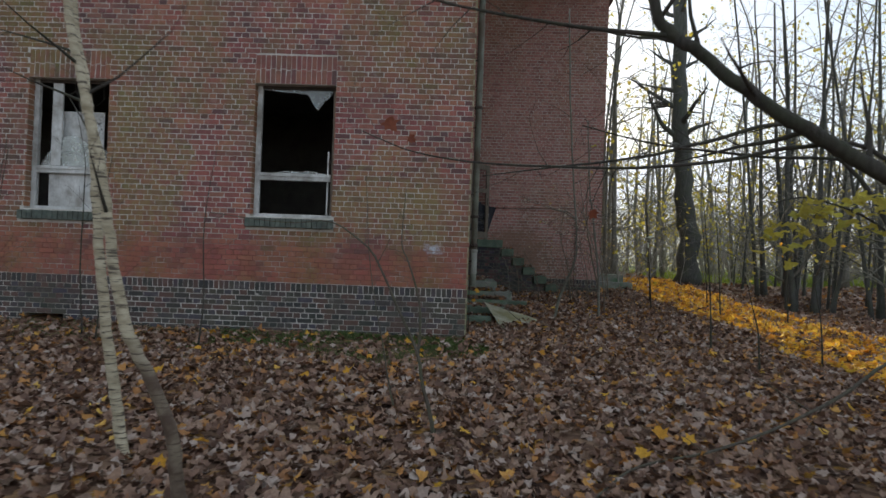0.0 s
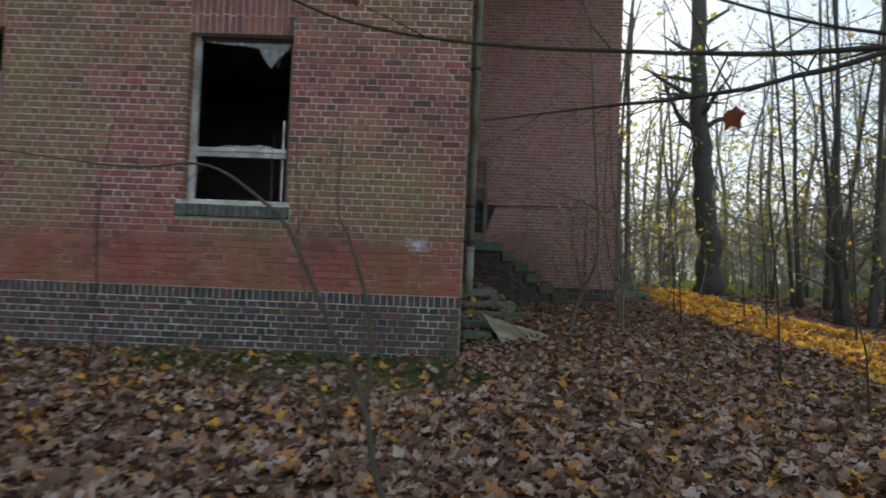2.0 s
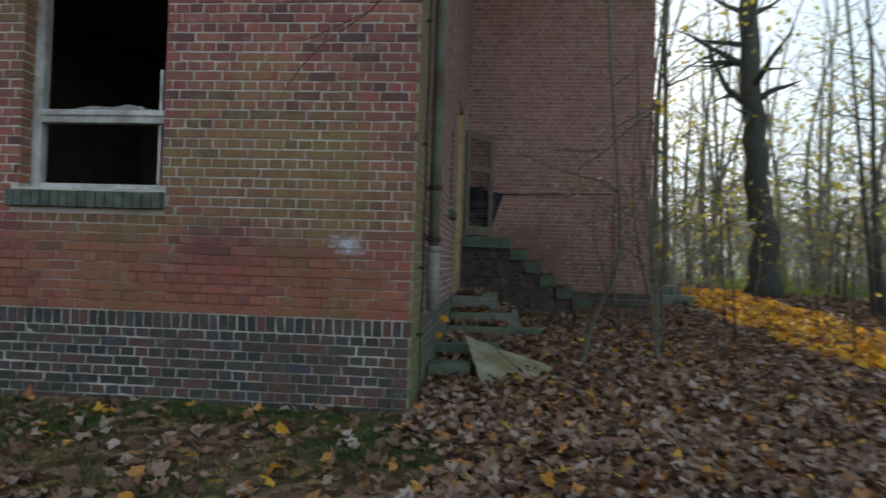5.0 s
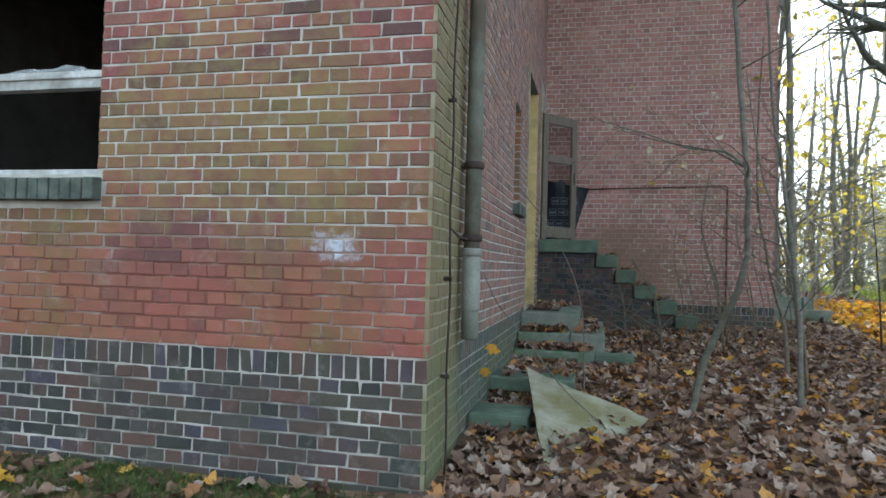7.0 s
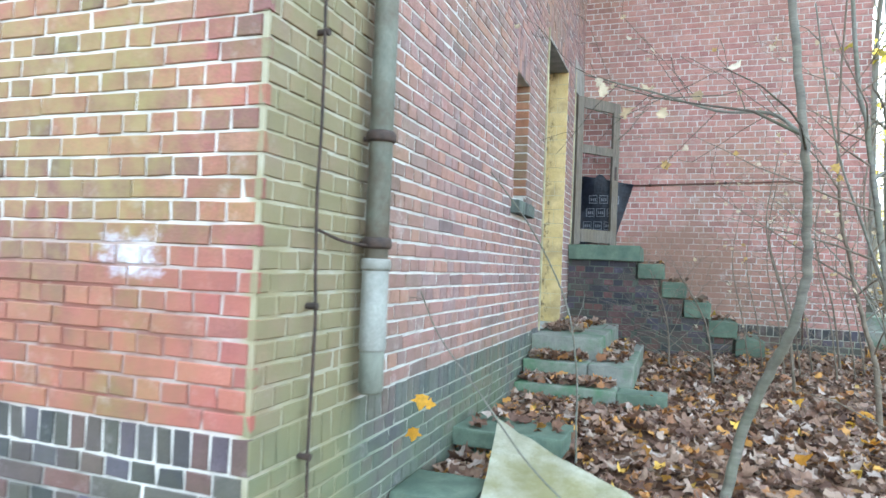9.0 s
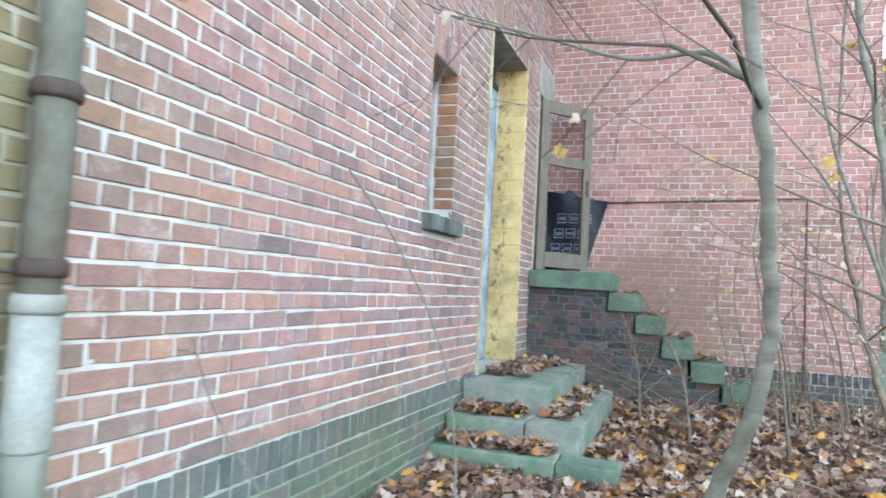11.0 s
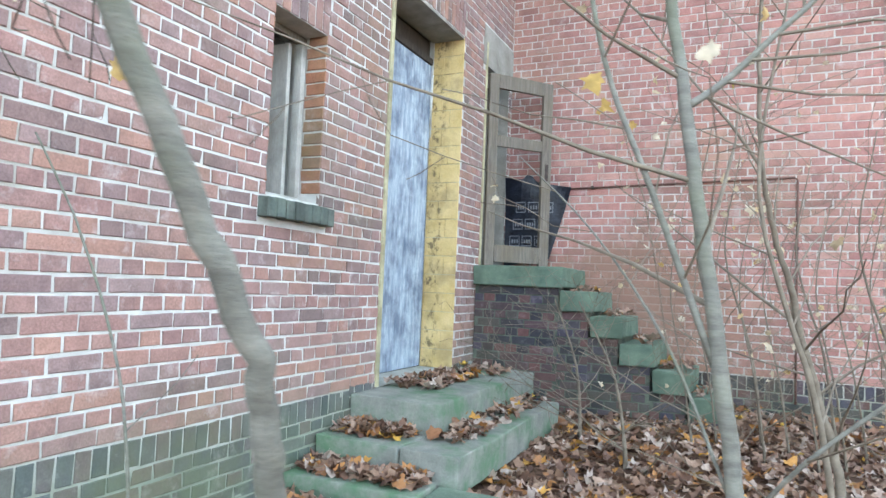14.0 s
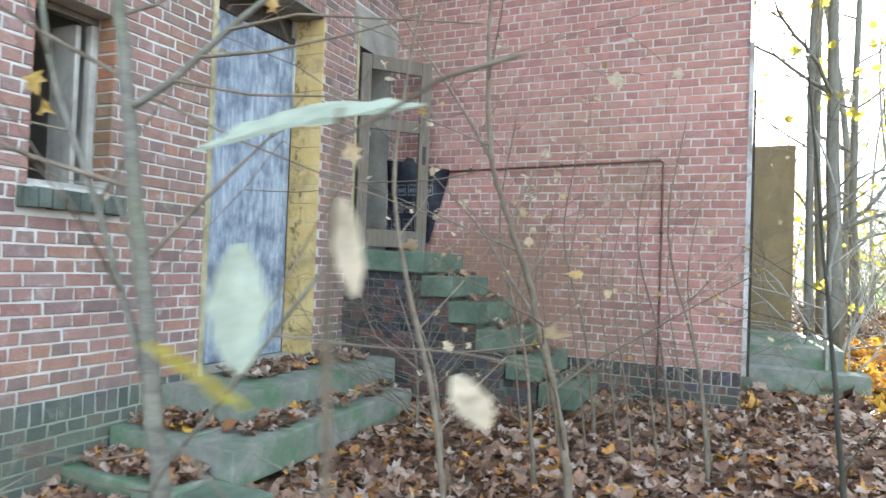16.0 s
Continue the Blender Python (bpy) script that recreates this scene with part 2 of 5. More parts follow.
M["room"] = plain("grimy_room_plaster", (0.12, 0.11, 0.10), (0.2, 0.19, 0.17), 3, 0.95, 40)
M["zinc"] = plain("painted_cast_iron_pipe", (0.10, 0.108, 0.085), (0.20, 0.212, 0.175), 5, 0.6, 60, (1, 1, 0.5), stain=(0.085, 0.062, 0.042), amount=0.85)
M["pale_pipe"] = plain("pale_grey_pipe_sleeve", (0.20, 0.205, 0.185), (0.33, 0.34, 0.31), 5, 0.6, 60, stain=(0.2, 0.19, 0.16), amount=0.6)
M["iron"] = plain("rusty_iron", (0.03, 0.025, 0.022), (0.075, 0.05, 0.04), 20, 0.75, 90)
M["sheet"] = plain("mouldy_grey_sheet", (0.19, 0.185, 0.115), (0.38, 0.37, 0.29), 4, 0.8, 70, stain=(0.17, 0.155, 0.06), amount=0.85, bump=0.5)
M["brown_door"] = plain("brown_painted_door", (0.20, 0.155, 0.08), (0.27, 0.215, 0.12), 5, 0.6, 60, (1, 1, 0.4), stain=(0.15, 0.12, 0.07))
M["roof"] = plain("dark_clay_roof", (0.09, 0.05, 0.04), (0.16, 0.08, 0.06), 6, 0.9, 60)
M["bark"] = plain("grey_brown_bark", (0.055, 0.048, 0.038), (0.115, 0.10, 0.08), 10, 0.95, 60, (3, 3, 0.6), stain=(0.07, 0.085, 0.04), bump=0.8)
M["dark_bark"] = plain("dark_damp_bark", (0.028, 0.026, 0.022), (0.065, 0.058, 0.05), 10, 0.95, 60, (3, 3, 0.6), stain=(0.045, 0.055, 0.03), bump=0.8)
M["smooth_bark"] = plain("smooth_olive_grey_bark", (0.09, 0.085, 0.072), (0.20, 0.19, 0.16), 8, 0.8, 50, (1, 1, 4), stain=(0.11, 0.12, 0.075), bump=0.5)
# Grey raised to put the wood's haze into the bark colour.
M["haze_pale_bark"] = plain("haze_paled_grey_bark", (0.13, 0.125, 0.105), (0.24, 0.235, 0.20), 6, 0.95, 40, (2, 2, 0.6))
M["twig"] = plain("pale_brown_twig", (0.09, 0.072, 0.052), (0.20, 0.165, 0.125), 12, 0.85, 60)
# Haze painted into the bark: a greyer tone for oak, coppice and poles.
M["hazy_bark"] = plain("hazy_grey_bark", (0.055, 0.058, 0.055), (0.12, 0.122, 0.112), 8, 0.95, 50, (3, 3, 0.6), stain=(0.08, 0.095, 0.06), bump=0.8)
# Palest bark: haze over the far wood and undergrowth is put into its colour.
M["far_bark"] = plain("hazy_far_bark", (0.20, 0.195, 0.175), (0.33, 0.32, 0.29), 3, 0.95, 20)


def birch_material():
    k = Nodes("birch_bark")
    base = k.ramp(k.noise(9, 4, 0.6, (1, 1, 2.5)), [(0.3, (0.24, 0.205, 0.135)), (0.65, (0.46, 0.41, 0.30))])
    lent = k.ramp(k.noise(16, 3, 0.6, (0.35, 0.35, 3.2)), [(0.54, 0.0), (0.62, 0.9)])
    base = k.mix(lent, base, (0.05, 0.04, 0.032))
    x, y, z = k.xyz()[:3]
    foot = k.math("MULTIPLY", k.math("SUBTRACT", 1.0, k.step(z, 0.75, 1.15)), k.ramp(k.noise(6, 5, 0.6), [(0.35, 0.7), (0.55, 1.0)]))
    foot = k.math("MULTIPLY", foot, k.step(x, -2.05, -1.8))
    base = k.mix(foot, base, (0.075, 0.05, 0.036))
    k.bump(lent, 0.4, 0.006)
    return k.out(base, 0.75, 0, 0.3)


M["birch"] = birch_material()


def tile_material():
    """Yellow glazed tile with brown grime, and black mould where the old door frame was torn off."""
    k = Nodes("yellow_glazed_tile")
    base = k.ramp(k.noise(5, 5, 0.6), [(0.3, (0.50, 0.36, 0.14)), (0.7, (0.64, 0.49, 0.24))])
    g = k.noise(60, 5, 0.7)
    base = k.mix(0.5, base, k.ramp(g, [(0.25, 0.65), (0.75, 1.25)]), "MULTIPLY")
    base = k.mix(k.ramp(k.noise(2.4, 6, 0.65), [(0.48, 0.0), (0.64, 0.5)]), base, (0.17, 0.12, 0.06))
    x, y, z = k.xyz()[:3]
    strip = k.math("MULTIPLY", k.step(x, -0.16, -0.10), k.math("SUBTRACT", 1.0, k.step(x, 0.0, 0.07)))
    spots = k.ramp(k.noise(11, 6, 0.75, (1, 1, 0.7)), [(0.52, 0.0), (0.60, 0.75)])
    base = k.mix(k.math("MULTIPLY", strip, spots), base, (0.045, 0.032, 0.022))
    k.bump(g, 0.3, 0.006)
    return k.out(base, 0.6, 0, 0.3)


M["yellow"] = tile_material()


def leaf_material(name, stops, translucent=0.35, rough=0.65):
    k = Nodes(name)
    base = k.ramp(k.pos.outputs["Random Per Island"], stops)
    base = k.mix(0.6, base, k.ramp(k.noise(45, 4, 0.6), [(0.3, 0.6), (0.7, 1.3)]), "MULTIPLY")
    k.out(base, rough, 0, 0.35)
    tr = k.n("BsdfTranslucent")
    k.link(base, tr.inputs[0])
    mx = k.n("MixShader")
    mx.inputs[0].default_value = translucent
    k.link(k.b.outputs[0], mx.inputs[1])
    k.link(tr.outputs[0], mx.inputs[2])
    k.link(mx.outputs[0], k.t.nodes["Material Output"].inputs[0])
    return k.m


M["litter"] = leaf_material("brown_maple_litter", [(0.0, (0.088, 0.047, 0.033)), (0.25, (0.170, 0.096, 0.064)), (0.45, (0.257, 0.158, 0.105)), (0.62, (0.316, 0.222, 0.164)), (0.76, (0.398, 0.328, 0.281)), (0.86, (0.211, 0.099, 0.053)), (0.95, (0.421, 0.199, 0.058)), (0.985, (0.491, 0.257, 0.058)), (1.0, (0.585, 0.386, 0.070))], 0.12)
# Brightened to lift the sunlit strip on the path; single leaves use it too.
M["gold"] = leaf_material("golden_maple_leaf", [(0.0, (0.48, 0.20, 0.03)), (0.5, (0.68, 0.36, 0.04)), (1.0, (0.76, 0.50, 0.07))], 0.45)
M["amber_leaf"] = leaf_material("dull_amber_leaf", [(0.0, (0.36, 0.22, 0.06)), (1.0, (0.46, 0.32, 0.09))], 0.4)
M["yellow_leaf"] = leaf_material("yellow_green_leaf", [(0.0, (0.30, 0.25, 0.035)), (0.5, (0.50, 0.42, 0.07)), (1.0, (0.40, 0.40, 0.08))], 0.6)
M["pale_leaf"] = leaf_material("pale_withered_leaf", [(0.0, (0.42, 0.33, 0.20)), (0.6, (0.52, 0.45, 0.34)), (1.0, (0.46, 0.30, 0.09))], 0.4)
M["wet_leaf"] = leaf_material("wet_pale_green_leaf", [(0.0, (0.40, 0.46, 0.41)), (0.8, (0.38, 0.43, 0.33)), (1.0, (0.38, 0.38, 0.12))], 0.45, 0.4)
M["red_leaf"] = leaf_material("rust_red_leaf", [(0.0, (0.16, 0.04, 0.022)), (1.0, (0.24, 0.07, 0.03))], 0.4)
M["meadow"] = leaf_material("sunlit_meadow_grass", [(0.0, (0.14, 0.20, 0.03)), (1.0, (0.26, 0.32, 0.06))], 0.5)
M["grass"] = leaf_material("short_green_grass", [(0.0, (0.06, 0.10, 0.025)), (1.0, (0.11, 0.16, 0.045))], 0.35)


def ground_material():
    k = Nodes("leaf_mould_soil")
    cells = k.n("TexVoronoi")
    cells.inputs["Scale"].default_value = 11
    k.link(k.pos.outputs["Position"], cells.inputs["Vector"])
    litter = k.ramp(cells.outputs["Color"], [(0.2, (0.06, 0.035, 0.025)), (0.5, (0.15, 0.09, 0.06)), (0.75, (0.25, 0.165, 0.11)), (0.92, (0.34, 0.19, 0.05))])
    base = k.mix(0.6, litter, k.ramp(k.noise(30, 5, 0.65), [(0.3, 0.45), (0.7, 1.3)]), "MULTIPLY")
    x, y, z = k.xyz()[:3]
    lawn = k.math("MULTIPLY", k.math("MULTIPLY", k.step(y, 22.0, 25.0), k.step(x, 7.5, 10.0)), k.ramp(k.noise(0.5, 4, 0.6), [(0.3, 0.45), (0.5, 0.95)]))
    base = k.mix(lawn, base, (0.13, 0.19, 0.035))
    k.bump(k.noise(40, 5, 0.7), 0.6, 0.02)
    return k.out(base, 0.95, 0, 0.15)


M["ground"] = ground_material()


def glass_material():
    k = Nodes("dirty_glass")
    k.b.inputs["Transmission Weight"].default_value = 0.9
    k.b.inputs["IOR"].default_value = 1.45
    return k.out((0.8, 0.85, 0.84), k.ramp(k.noise(12, 4), [(0.3, 0.05), (0.7, 0.35)]), 0, 0.5)


M["glass"] = glass_material()


def haze_glow_material():
    """Glowing backdrop: sunlit haze and faint stems of the far wood, painted as emission."""
    k = Nodes("far_haze_glow")
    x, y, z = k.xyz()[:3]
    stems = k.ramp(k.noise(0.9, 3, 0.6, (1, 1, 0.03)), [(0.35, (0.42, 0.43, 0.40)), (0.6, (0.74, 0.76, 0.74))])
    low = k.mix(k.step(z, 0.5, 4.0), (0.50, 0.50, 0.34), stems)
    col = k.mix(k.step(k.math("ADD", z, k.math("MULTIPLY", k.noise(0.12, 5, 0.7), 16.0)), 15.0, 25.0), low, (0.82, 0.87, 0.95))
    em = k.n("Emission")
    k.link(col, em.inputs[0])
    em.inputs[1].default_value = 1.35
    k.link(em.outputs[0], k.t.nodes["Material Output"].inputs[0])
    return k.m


M["haze"] = haze_glow_material()


def foil_material():
    """Black-blue building foil with rows of pale printed boxes."""
    k = Nodes("printed_black_foil")
    base = k.ramp(k.noise(9, 5, 0.6), [(0.3, (0.012, 0.015, 0.025)), (0.7, (0.035, 0.042, 0.065))])
    k.bump(k.noise(6, 4, 0.6), 0.7, 0.03)
    return k.out(base, 0.42, 0, 0.5)


M["foil"] = foil_material()
M["print"] = plain("pale_foil_print", (0.16, 0.17, 0.20), (0.26, 0.27, 0.30), 9, 0.6, 60)


# ==== mesh helpers ====
def mesh_of(name, verts, faces, material, smooth=False):
    me = bpy.data.meshes.new(name)
    me.from_pydata([tuple(map(float, v)) for v in verts], [], [tuple(map(int, f)) for f in faces])
    me.materials.append(material)
    if smooth:
        me.shade_smooth()
    me.update()
    return me


def solid(name, verts, faces, material, parent=None, label="", smooth=False):
    ob = new(name, mesh_of(name, verts, faces, material, smooth))
    if parent:
        ob.parent = parent
    return tagged(ob, label=label)


def part(name, bm, material, parent=None, label=""):
    me = bpy.data.meshes.new(name)
    bm.to_mesh(me)
    bm.free()
    me.materials.append(material)
    ob = new(name, me)
    if parent:
        ob.parent = parent
    return tagged(ob, label=label)


def thing(name, label, category, group="", kind="", at=(0, 0, 0)):
    ob = new(name)
    ob.location = at
    ob.empty_display_size = 0.1
    return tagged(ob, label, category, group, kind)


def block(bm, x0, x1, y0, y1, z0, z1, bevel=0.0, rough=0.0, seed=0, m=None, cuts=0):
    """A box with worn edges in bm; rough moves its vertices a little."""
    made = bmesh.ops.create_cube(bm, size=1)["verts"]
    for v in made:
        v.co = Vector((x0 + (v.co.x + 0.5) * (x1 - x0), y0 + (v.co.y + 0.5) * (y1 - y0), z0 + (v.co.z + 0.5) * (z1 - z0)))
    edges = list({e for v in made for e in v.link_edges})
    if cuts:
        got = bmesh.ops.subdivide_edges(bm, edges=edges, cuts=cuts, use_grid_fill=True)
        made = list({v for f in bm.faces for v in f.verts if v in set(made)} | {g for g in got["geom"] if isinstance(g, bmesh.types.BMVert)})
        edges = [e for e in {e for v in made for e in v.link_edges} if len(e.link_faces) == 2 and e.calc_face_angle(0) > 0.5]
    if bevel:
        got = bmesh.ops.bevel(bm, geom=edges, offset=bevel, segments=2, affect="EDGES", profile=0.6)
        made = list({v for v in made if v.is_valid} | set(got["verts"]))
    if rough:
        for v in made:
            v.co += Vector(noise.noise_vector(v.co * 6 + Vector((seed, seed * 2, 0)))) * rough
    if m:
        for v in made:
            v.co = m @ v.co
    return made


def board(name, parent, material, x0, x1, y0, y1, z0, z1, bevel=0.004, label="", rough=0.0, m=None, cuts=0, seed=0):
    bm = bmesh.new()
    block(bm, x0, x1, y0, y1, z0, z1, bevel, rough, seed, m, cuts)
    return part(name, bm, material, parent, label)


def tube(points, radii, sides=6, cap=True):
    """Verts and faces of a round stem through points."""
    pts = [Vector(p) for p in points]
    verts, faces = [], []
    side = None
    for i, p in enumerate(pts):
        d = (pts[min(i + 1, len(pts) - 1)] - pts[max(i - 1, 0)]).normalized()
        if side is None:
            side = d.orthogonal().normalized()
        side = (side - d * side.dot(d)).normalized()
        other = d.cross(side)
        for k in range(sides):
            a = 2 * math.pi * k / sides
            verts.append(p + (side * math.cos(a) + other * math.sin(a)) * radii[i])
    for i in range(len(pts) - 1):
        for k in range(sides):
            a, b = i * sides + k, i * sides + (k + 1) % sides
            faces.append((a, b, b + sides, a + sides))
    if cap:
        faces.append(tuple(range(sides - 1, -1, -1)))
        faces.append(tuple(range((len(pts) - 1) * sides, len(pts) * sides)))
    return verts, faces


class Soup:
    """Collects pieces into one mesh."""

    def __init__(self):
        self.v, self.f = [], []

    def add(self, vf):
        n = len(self.v)
        self.v += vf[0]
        self.f += [tuple(i + n for i in f) for f in vf[1]]

    def make(self, name, material, parent=None, label="", smooth=True):
        return solid(name, self.v, self.f, material, parent, label, smooth)


def smooth_path(points, steps=4):
    """Catmull-Rom through points."""
    p = [Vector(q) for q in points]
    p = [p[0] * 2 - p[1]] + p + [p[-1] * 2 - p[-2]]
    out = []
    for i in range(1, len(p) - 2):
        for s in range(steps):
            t = s / steps
            a, b, c, d = p[i - 1], p[i], p[i + 1], p[i + 2]
            out.append(0.5 * (2 * b + (c - a) * t + (2 * a - 5 * b + 4 * c - d) * t * t + (3 * b - a - 3 * c + d) * t**3))
    return out + [p[-2]]


# ==== ground ====
RISE_Y = [-400, -6, 0, 3, 7, 9.3, 11, 12.5, 15, 17.7, 22, 30, 600]
RISE_Z = [0.0, 0.0, 0.04, 0.07, 0.2, 0.25, 0.41, 0.46, 0.54, 0.71, 0.92, 1.0, 1.0]


def ground_z(x, y):
    z = np.interp(y, RISE_Y, RISE_Z)
    return z + 0.035 * np.sin(x * 1.3 + 0.7 * y) * np.sin(y * 0.9 - 0.4 * x) + 0.02 * np.sin(3.1 * x + 1.0) * np.cos(2.7 * y)


def build_ground():
    far = [60, 90, 140, 220, 400]
    xs = np.array([-f for f in reversed(far)] + list(np.arange(-30, 40.1, 0.4)) + far, float)
    ys = np.array([-f for f in reversed(far)] + list(np.arange(-20, 50.1, 0.4)) + far, float)
    gx, gy = np.meshgrid(xs, ys)
    gz = ground_z(gx, gy)
    verts = np.stack([gx, gy, gz], -1).reshape(-1, 3)
    w = len(xs)
    faces = [(j * w + i, j * w + i + 1, (j + 1) * w + i + 1, (j + 1) * w + i) for j in range(len(ys) - 1) for i in range(w - 1)]
    return tagged(solid("ground", verts, faces, M["ground"], smooth=True), "dark leaf-covered woodland soil around the building", "ground", kind="structure")


build_ground()

# ==== building ====
FY, SX, BY, BX = 9.80, 0.21, 17.70, 3.93  # front wall, side wall, back wing's wall, and its end
TOP, THICK, COURSE = 9.6, 0.36, 1 / 12
BAND = 1.06  # top of the upright course over the plinth


class Face:
    """A plane in which bricks lie: a corner, the way along it, and the way out."""

    def __init__(self, corner, along, outward):
        self.o, self.u, self.n = Vector(corner), Vector(along), Vector(outward)

    def at(self, u, v, n):
        return self.o + self.u * u + Vector((0, 0, v)) + self.n * n


def brick_shape(w, h, jut=0.0, bevel=0.004):
    """Verts and faces of one brick about its middle: x along, z up, y inwards."""
    a, b = w / 2, h / 2
    back = [(-a, 0.028, -b), (a, 0.028, -b), (a, 0.028, b), (-a, 0.028, b)]
    mid = [(-a, 0.004 - jut, -b), (a, 0.004 - jut, -b), (a, 0.004 - jut, b), (-a, 0.004 - jut, b)]
    a, b = a - bevel, b - bevel
    front = [(-a, -jut, -b), (a, -jut, -b), (a, -jut, b), (-a, -jut, b)]
    faces = [(8, 9, 10, 11)]
    for k in range(4):
        l = (k + 1) % 4
        faces += [(k, l, 4 + l, 4 + k), (4 + k, 4 + l, 8 + l, 8 + k)]
    return back + mid + front, faces


def cut_spans(spans, lo, hi):
    out = []
    for a, b in spans:
        if b <= lo or a >= hi:
            out.append((a, b))
        else:
            if a < lo:
                out.append((a, lo))
            if b > hi:
                out.append((hi, b))
    return out


class Masonry:
    """Bricks of one wall face: some as pieces of their own, the rest joined."""

    def __init__(self, face, parent, single=None, seed=1, joint=0.006):
        self.face, self.parent, self.single, self.joint = face, parent, single, joint
        self.rng = random.Random(seed)
        self.soups, self.count, self.shared = {}, 0, {}

    def lay(self, u0, u1, v0, v1, kind):
        w, h = u1 - u0, v1 - v0
        if w < 0.02 or h < 0.02:
            return
        jut = self.rng.uniform(-0.0025, 0.003)
        uc, vc = (u0 + u1) / 2, (v0 + v1) / 2
        key = (kind, round(w, 3), round(h, 3))
        want = self.single and self.single[0] <= uc <= self.single[1] and self.single[2] <= vc <= self.single[3]
        if want and self.count < 295 and abs(h - COURSE + 2 * self.joint) < 0.002 and (abs(w - 0.25 + 2 * self.joint) < 0.002 or abs(w - 0.125 + 2 * self.joint) < 0.002):
            key = (*key, self.rng.randrange(7))
            if key not in self.shared:
                vs, fs = self.worn(*brick_shape(w, h))
                self.shared[key] = mesh_of("brick", vs, fs, M[kind + "_single"])
            ob = new("brick", self.shared[key])
            turn = Matrix((self.face.u, -self.face.n, Vector((0, 0, 1)))).transposed().to_4x4()
            ob.matrix_world = Matrix.Translation(self.face.at(uc, vc, jut)) @ turn @ pose(0, 0, 0, 0, self.rng.uniform(-0.4, 0.4), 0)
            ob.parent = self.parent
            self.count += 1
            return
        vs, fs = self.worn(*brick_shape(w, h, jut))
        lean = self.rng.uniform(-0.006, 0.006)
        s = self.soups.setdefault(kind, Soup())
        s.add(([self.face.at(uc + x, vc + z + x * lean, -y) for x, y, z in vs], fs))

    def worn(self, vs, fs):
        """Uneven arrises: each corner of the face drawn in or out a little, now and then chipped."""
        g = self.rng.gauss
        vs = [list(v) for v in vs]
        for i in range(4):
            dx, dz = g(0, 0.0022), g(0, 0.002)
            chip = 0.007 if self.rng.random() < 0.06 else 0.0
            for j in (4 + i, 8 + i):
                vs[j][0] += dx - chip * (1 if vs[j][0] > 0 else -1)
                vs[j][2] += dz - chip * 0.6 * (1 if vs[j][2] > 0 else -1)
            vs[8 + i][1] += abs(g(0, 0.0012)) + chip * 0.5
        return [tuple(v) for v in vs], fs

    def courses(self, u0, u1, v0, v1, kind, openings=(), phase=0):
        rows = int(round((v1 - v0) / COURSE))
        for r in range(rows):
            g = self.joint
            a, b = v0 + r * COURSE + g, v0 + (r + 1) * COURSE - g
            head = (r + phase) % 2
            pitch = 0.125 if head else 0.25
            start = math.floor(u0 / 0.25) * 0.25 - (0.0625 if head else (0.125 if (r + phase) % 4 else 0.0)) - 0.25
            n = int((u1 - start) / pitch) + 2
            for i in range(n):
                p, q = start + i * pitch + g, start + (i + 1) * pitch - g
                spans = [(max(p, u0), min(q, u1))]
                if spans[0][1] - spans[0][0] < 0.03:
                    continue
                for o in openings:
                    if o[2] < b - 0.01 and o[3] > a + 0.01:
                        spans = cut_spans(spans, o[0], o[1])
                for s, e in spans:
                    if e - s > 0.03:
                        self.lay(s, e, a, b, kind)

    def upright(self, u0, u1, v0, v1, kind, pitch=0.0833, split=0.0):
        """Bricks on end, side by side; split breaks every other one higher up."""
        n = max(1, int(round((u1 - u0) / pitch)))
        for i in range(n):
            a, b = u0 + (u1 - u0) * i / n + 0.005, u0 + (u1 - u0) * (i + 1) / n - 0.005
            if split:
                cut = v0 + split if i % 2 else v1 - split
                self.lay(a, b, v0 + 0.005, cut - 0.005, kind)
                self.lay(a, b, cut + 0.005, v1 - 0.005, kind)
            else:
                self.lay(a, b, v0 + 0.006, v1 - 0.006, kind)

    def finish(self):
        for kind, s in self.soups.items():
            tagged(s.make("brickwork", M[kind], self.parent, smooth=False), kind="stuff")


def wall_core(name, face, u0, u1, v0, v1, openings, label, depth=THICK, material=None):
    """The body of a wall behind its bricks, with openings through it."""
    us = sorted({u0, u1, *[o[0] for o in openings], *[o[1] for o in openings]})
    us = [u for u in us if u0 <= u <= u1]
    bm = bmesh.new()
    for a, b in zip(us[:-1], us[1:]):
        vs = [(v0, v1)]
        for o in openings:
            if o[0] < (a + b) / 2 < o[1]:
                vs = cut_spans(vs, o[2], o[3])
        for c, d in vs:
            p = [face.at(u, v, n) for n in (-0.007, -depth) for u, v in ((a, c), (b, c), (b, d), (a, d))]
            q = [bm.verts.new(x) for x in p]
            for f in ((0, 1, 2, 3), (7, 6, 5, 4), (0, 4, 5, 1), (1, 5, 6, 2), (2, 6, 7, 3), (3, 7, 4, 0)):
                bm.faces.new([q[i] for i in f])
    bmesh.ops.recalc_face_normals(bm, faces=bm.faces)
    return tagged(part(name, bm, material or M["mortar"]), label, "wall", kind="structure")


W2 = (-3.32, -2.0, 2.11, 4.245)
W1 = (-7.03, -5.69, 2.11, 4.245)
W0 = (-10.7, -9.35, 2.11, 4.245)
VENT = (-7.0, -6.3, 0.1, 0.42)
FRONT = Face((0, FY, 0), (1, 0, 0), (0, -1, 0))
front_open = [W2, W1, W0, VENT]
wall_south = wall_core("wall_south", FRONT, -13.5, SX - 0.007, -0.3, TOP, front_open, "red brick front wall stained with green algae over a dark plinth")
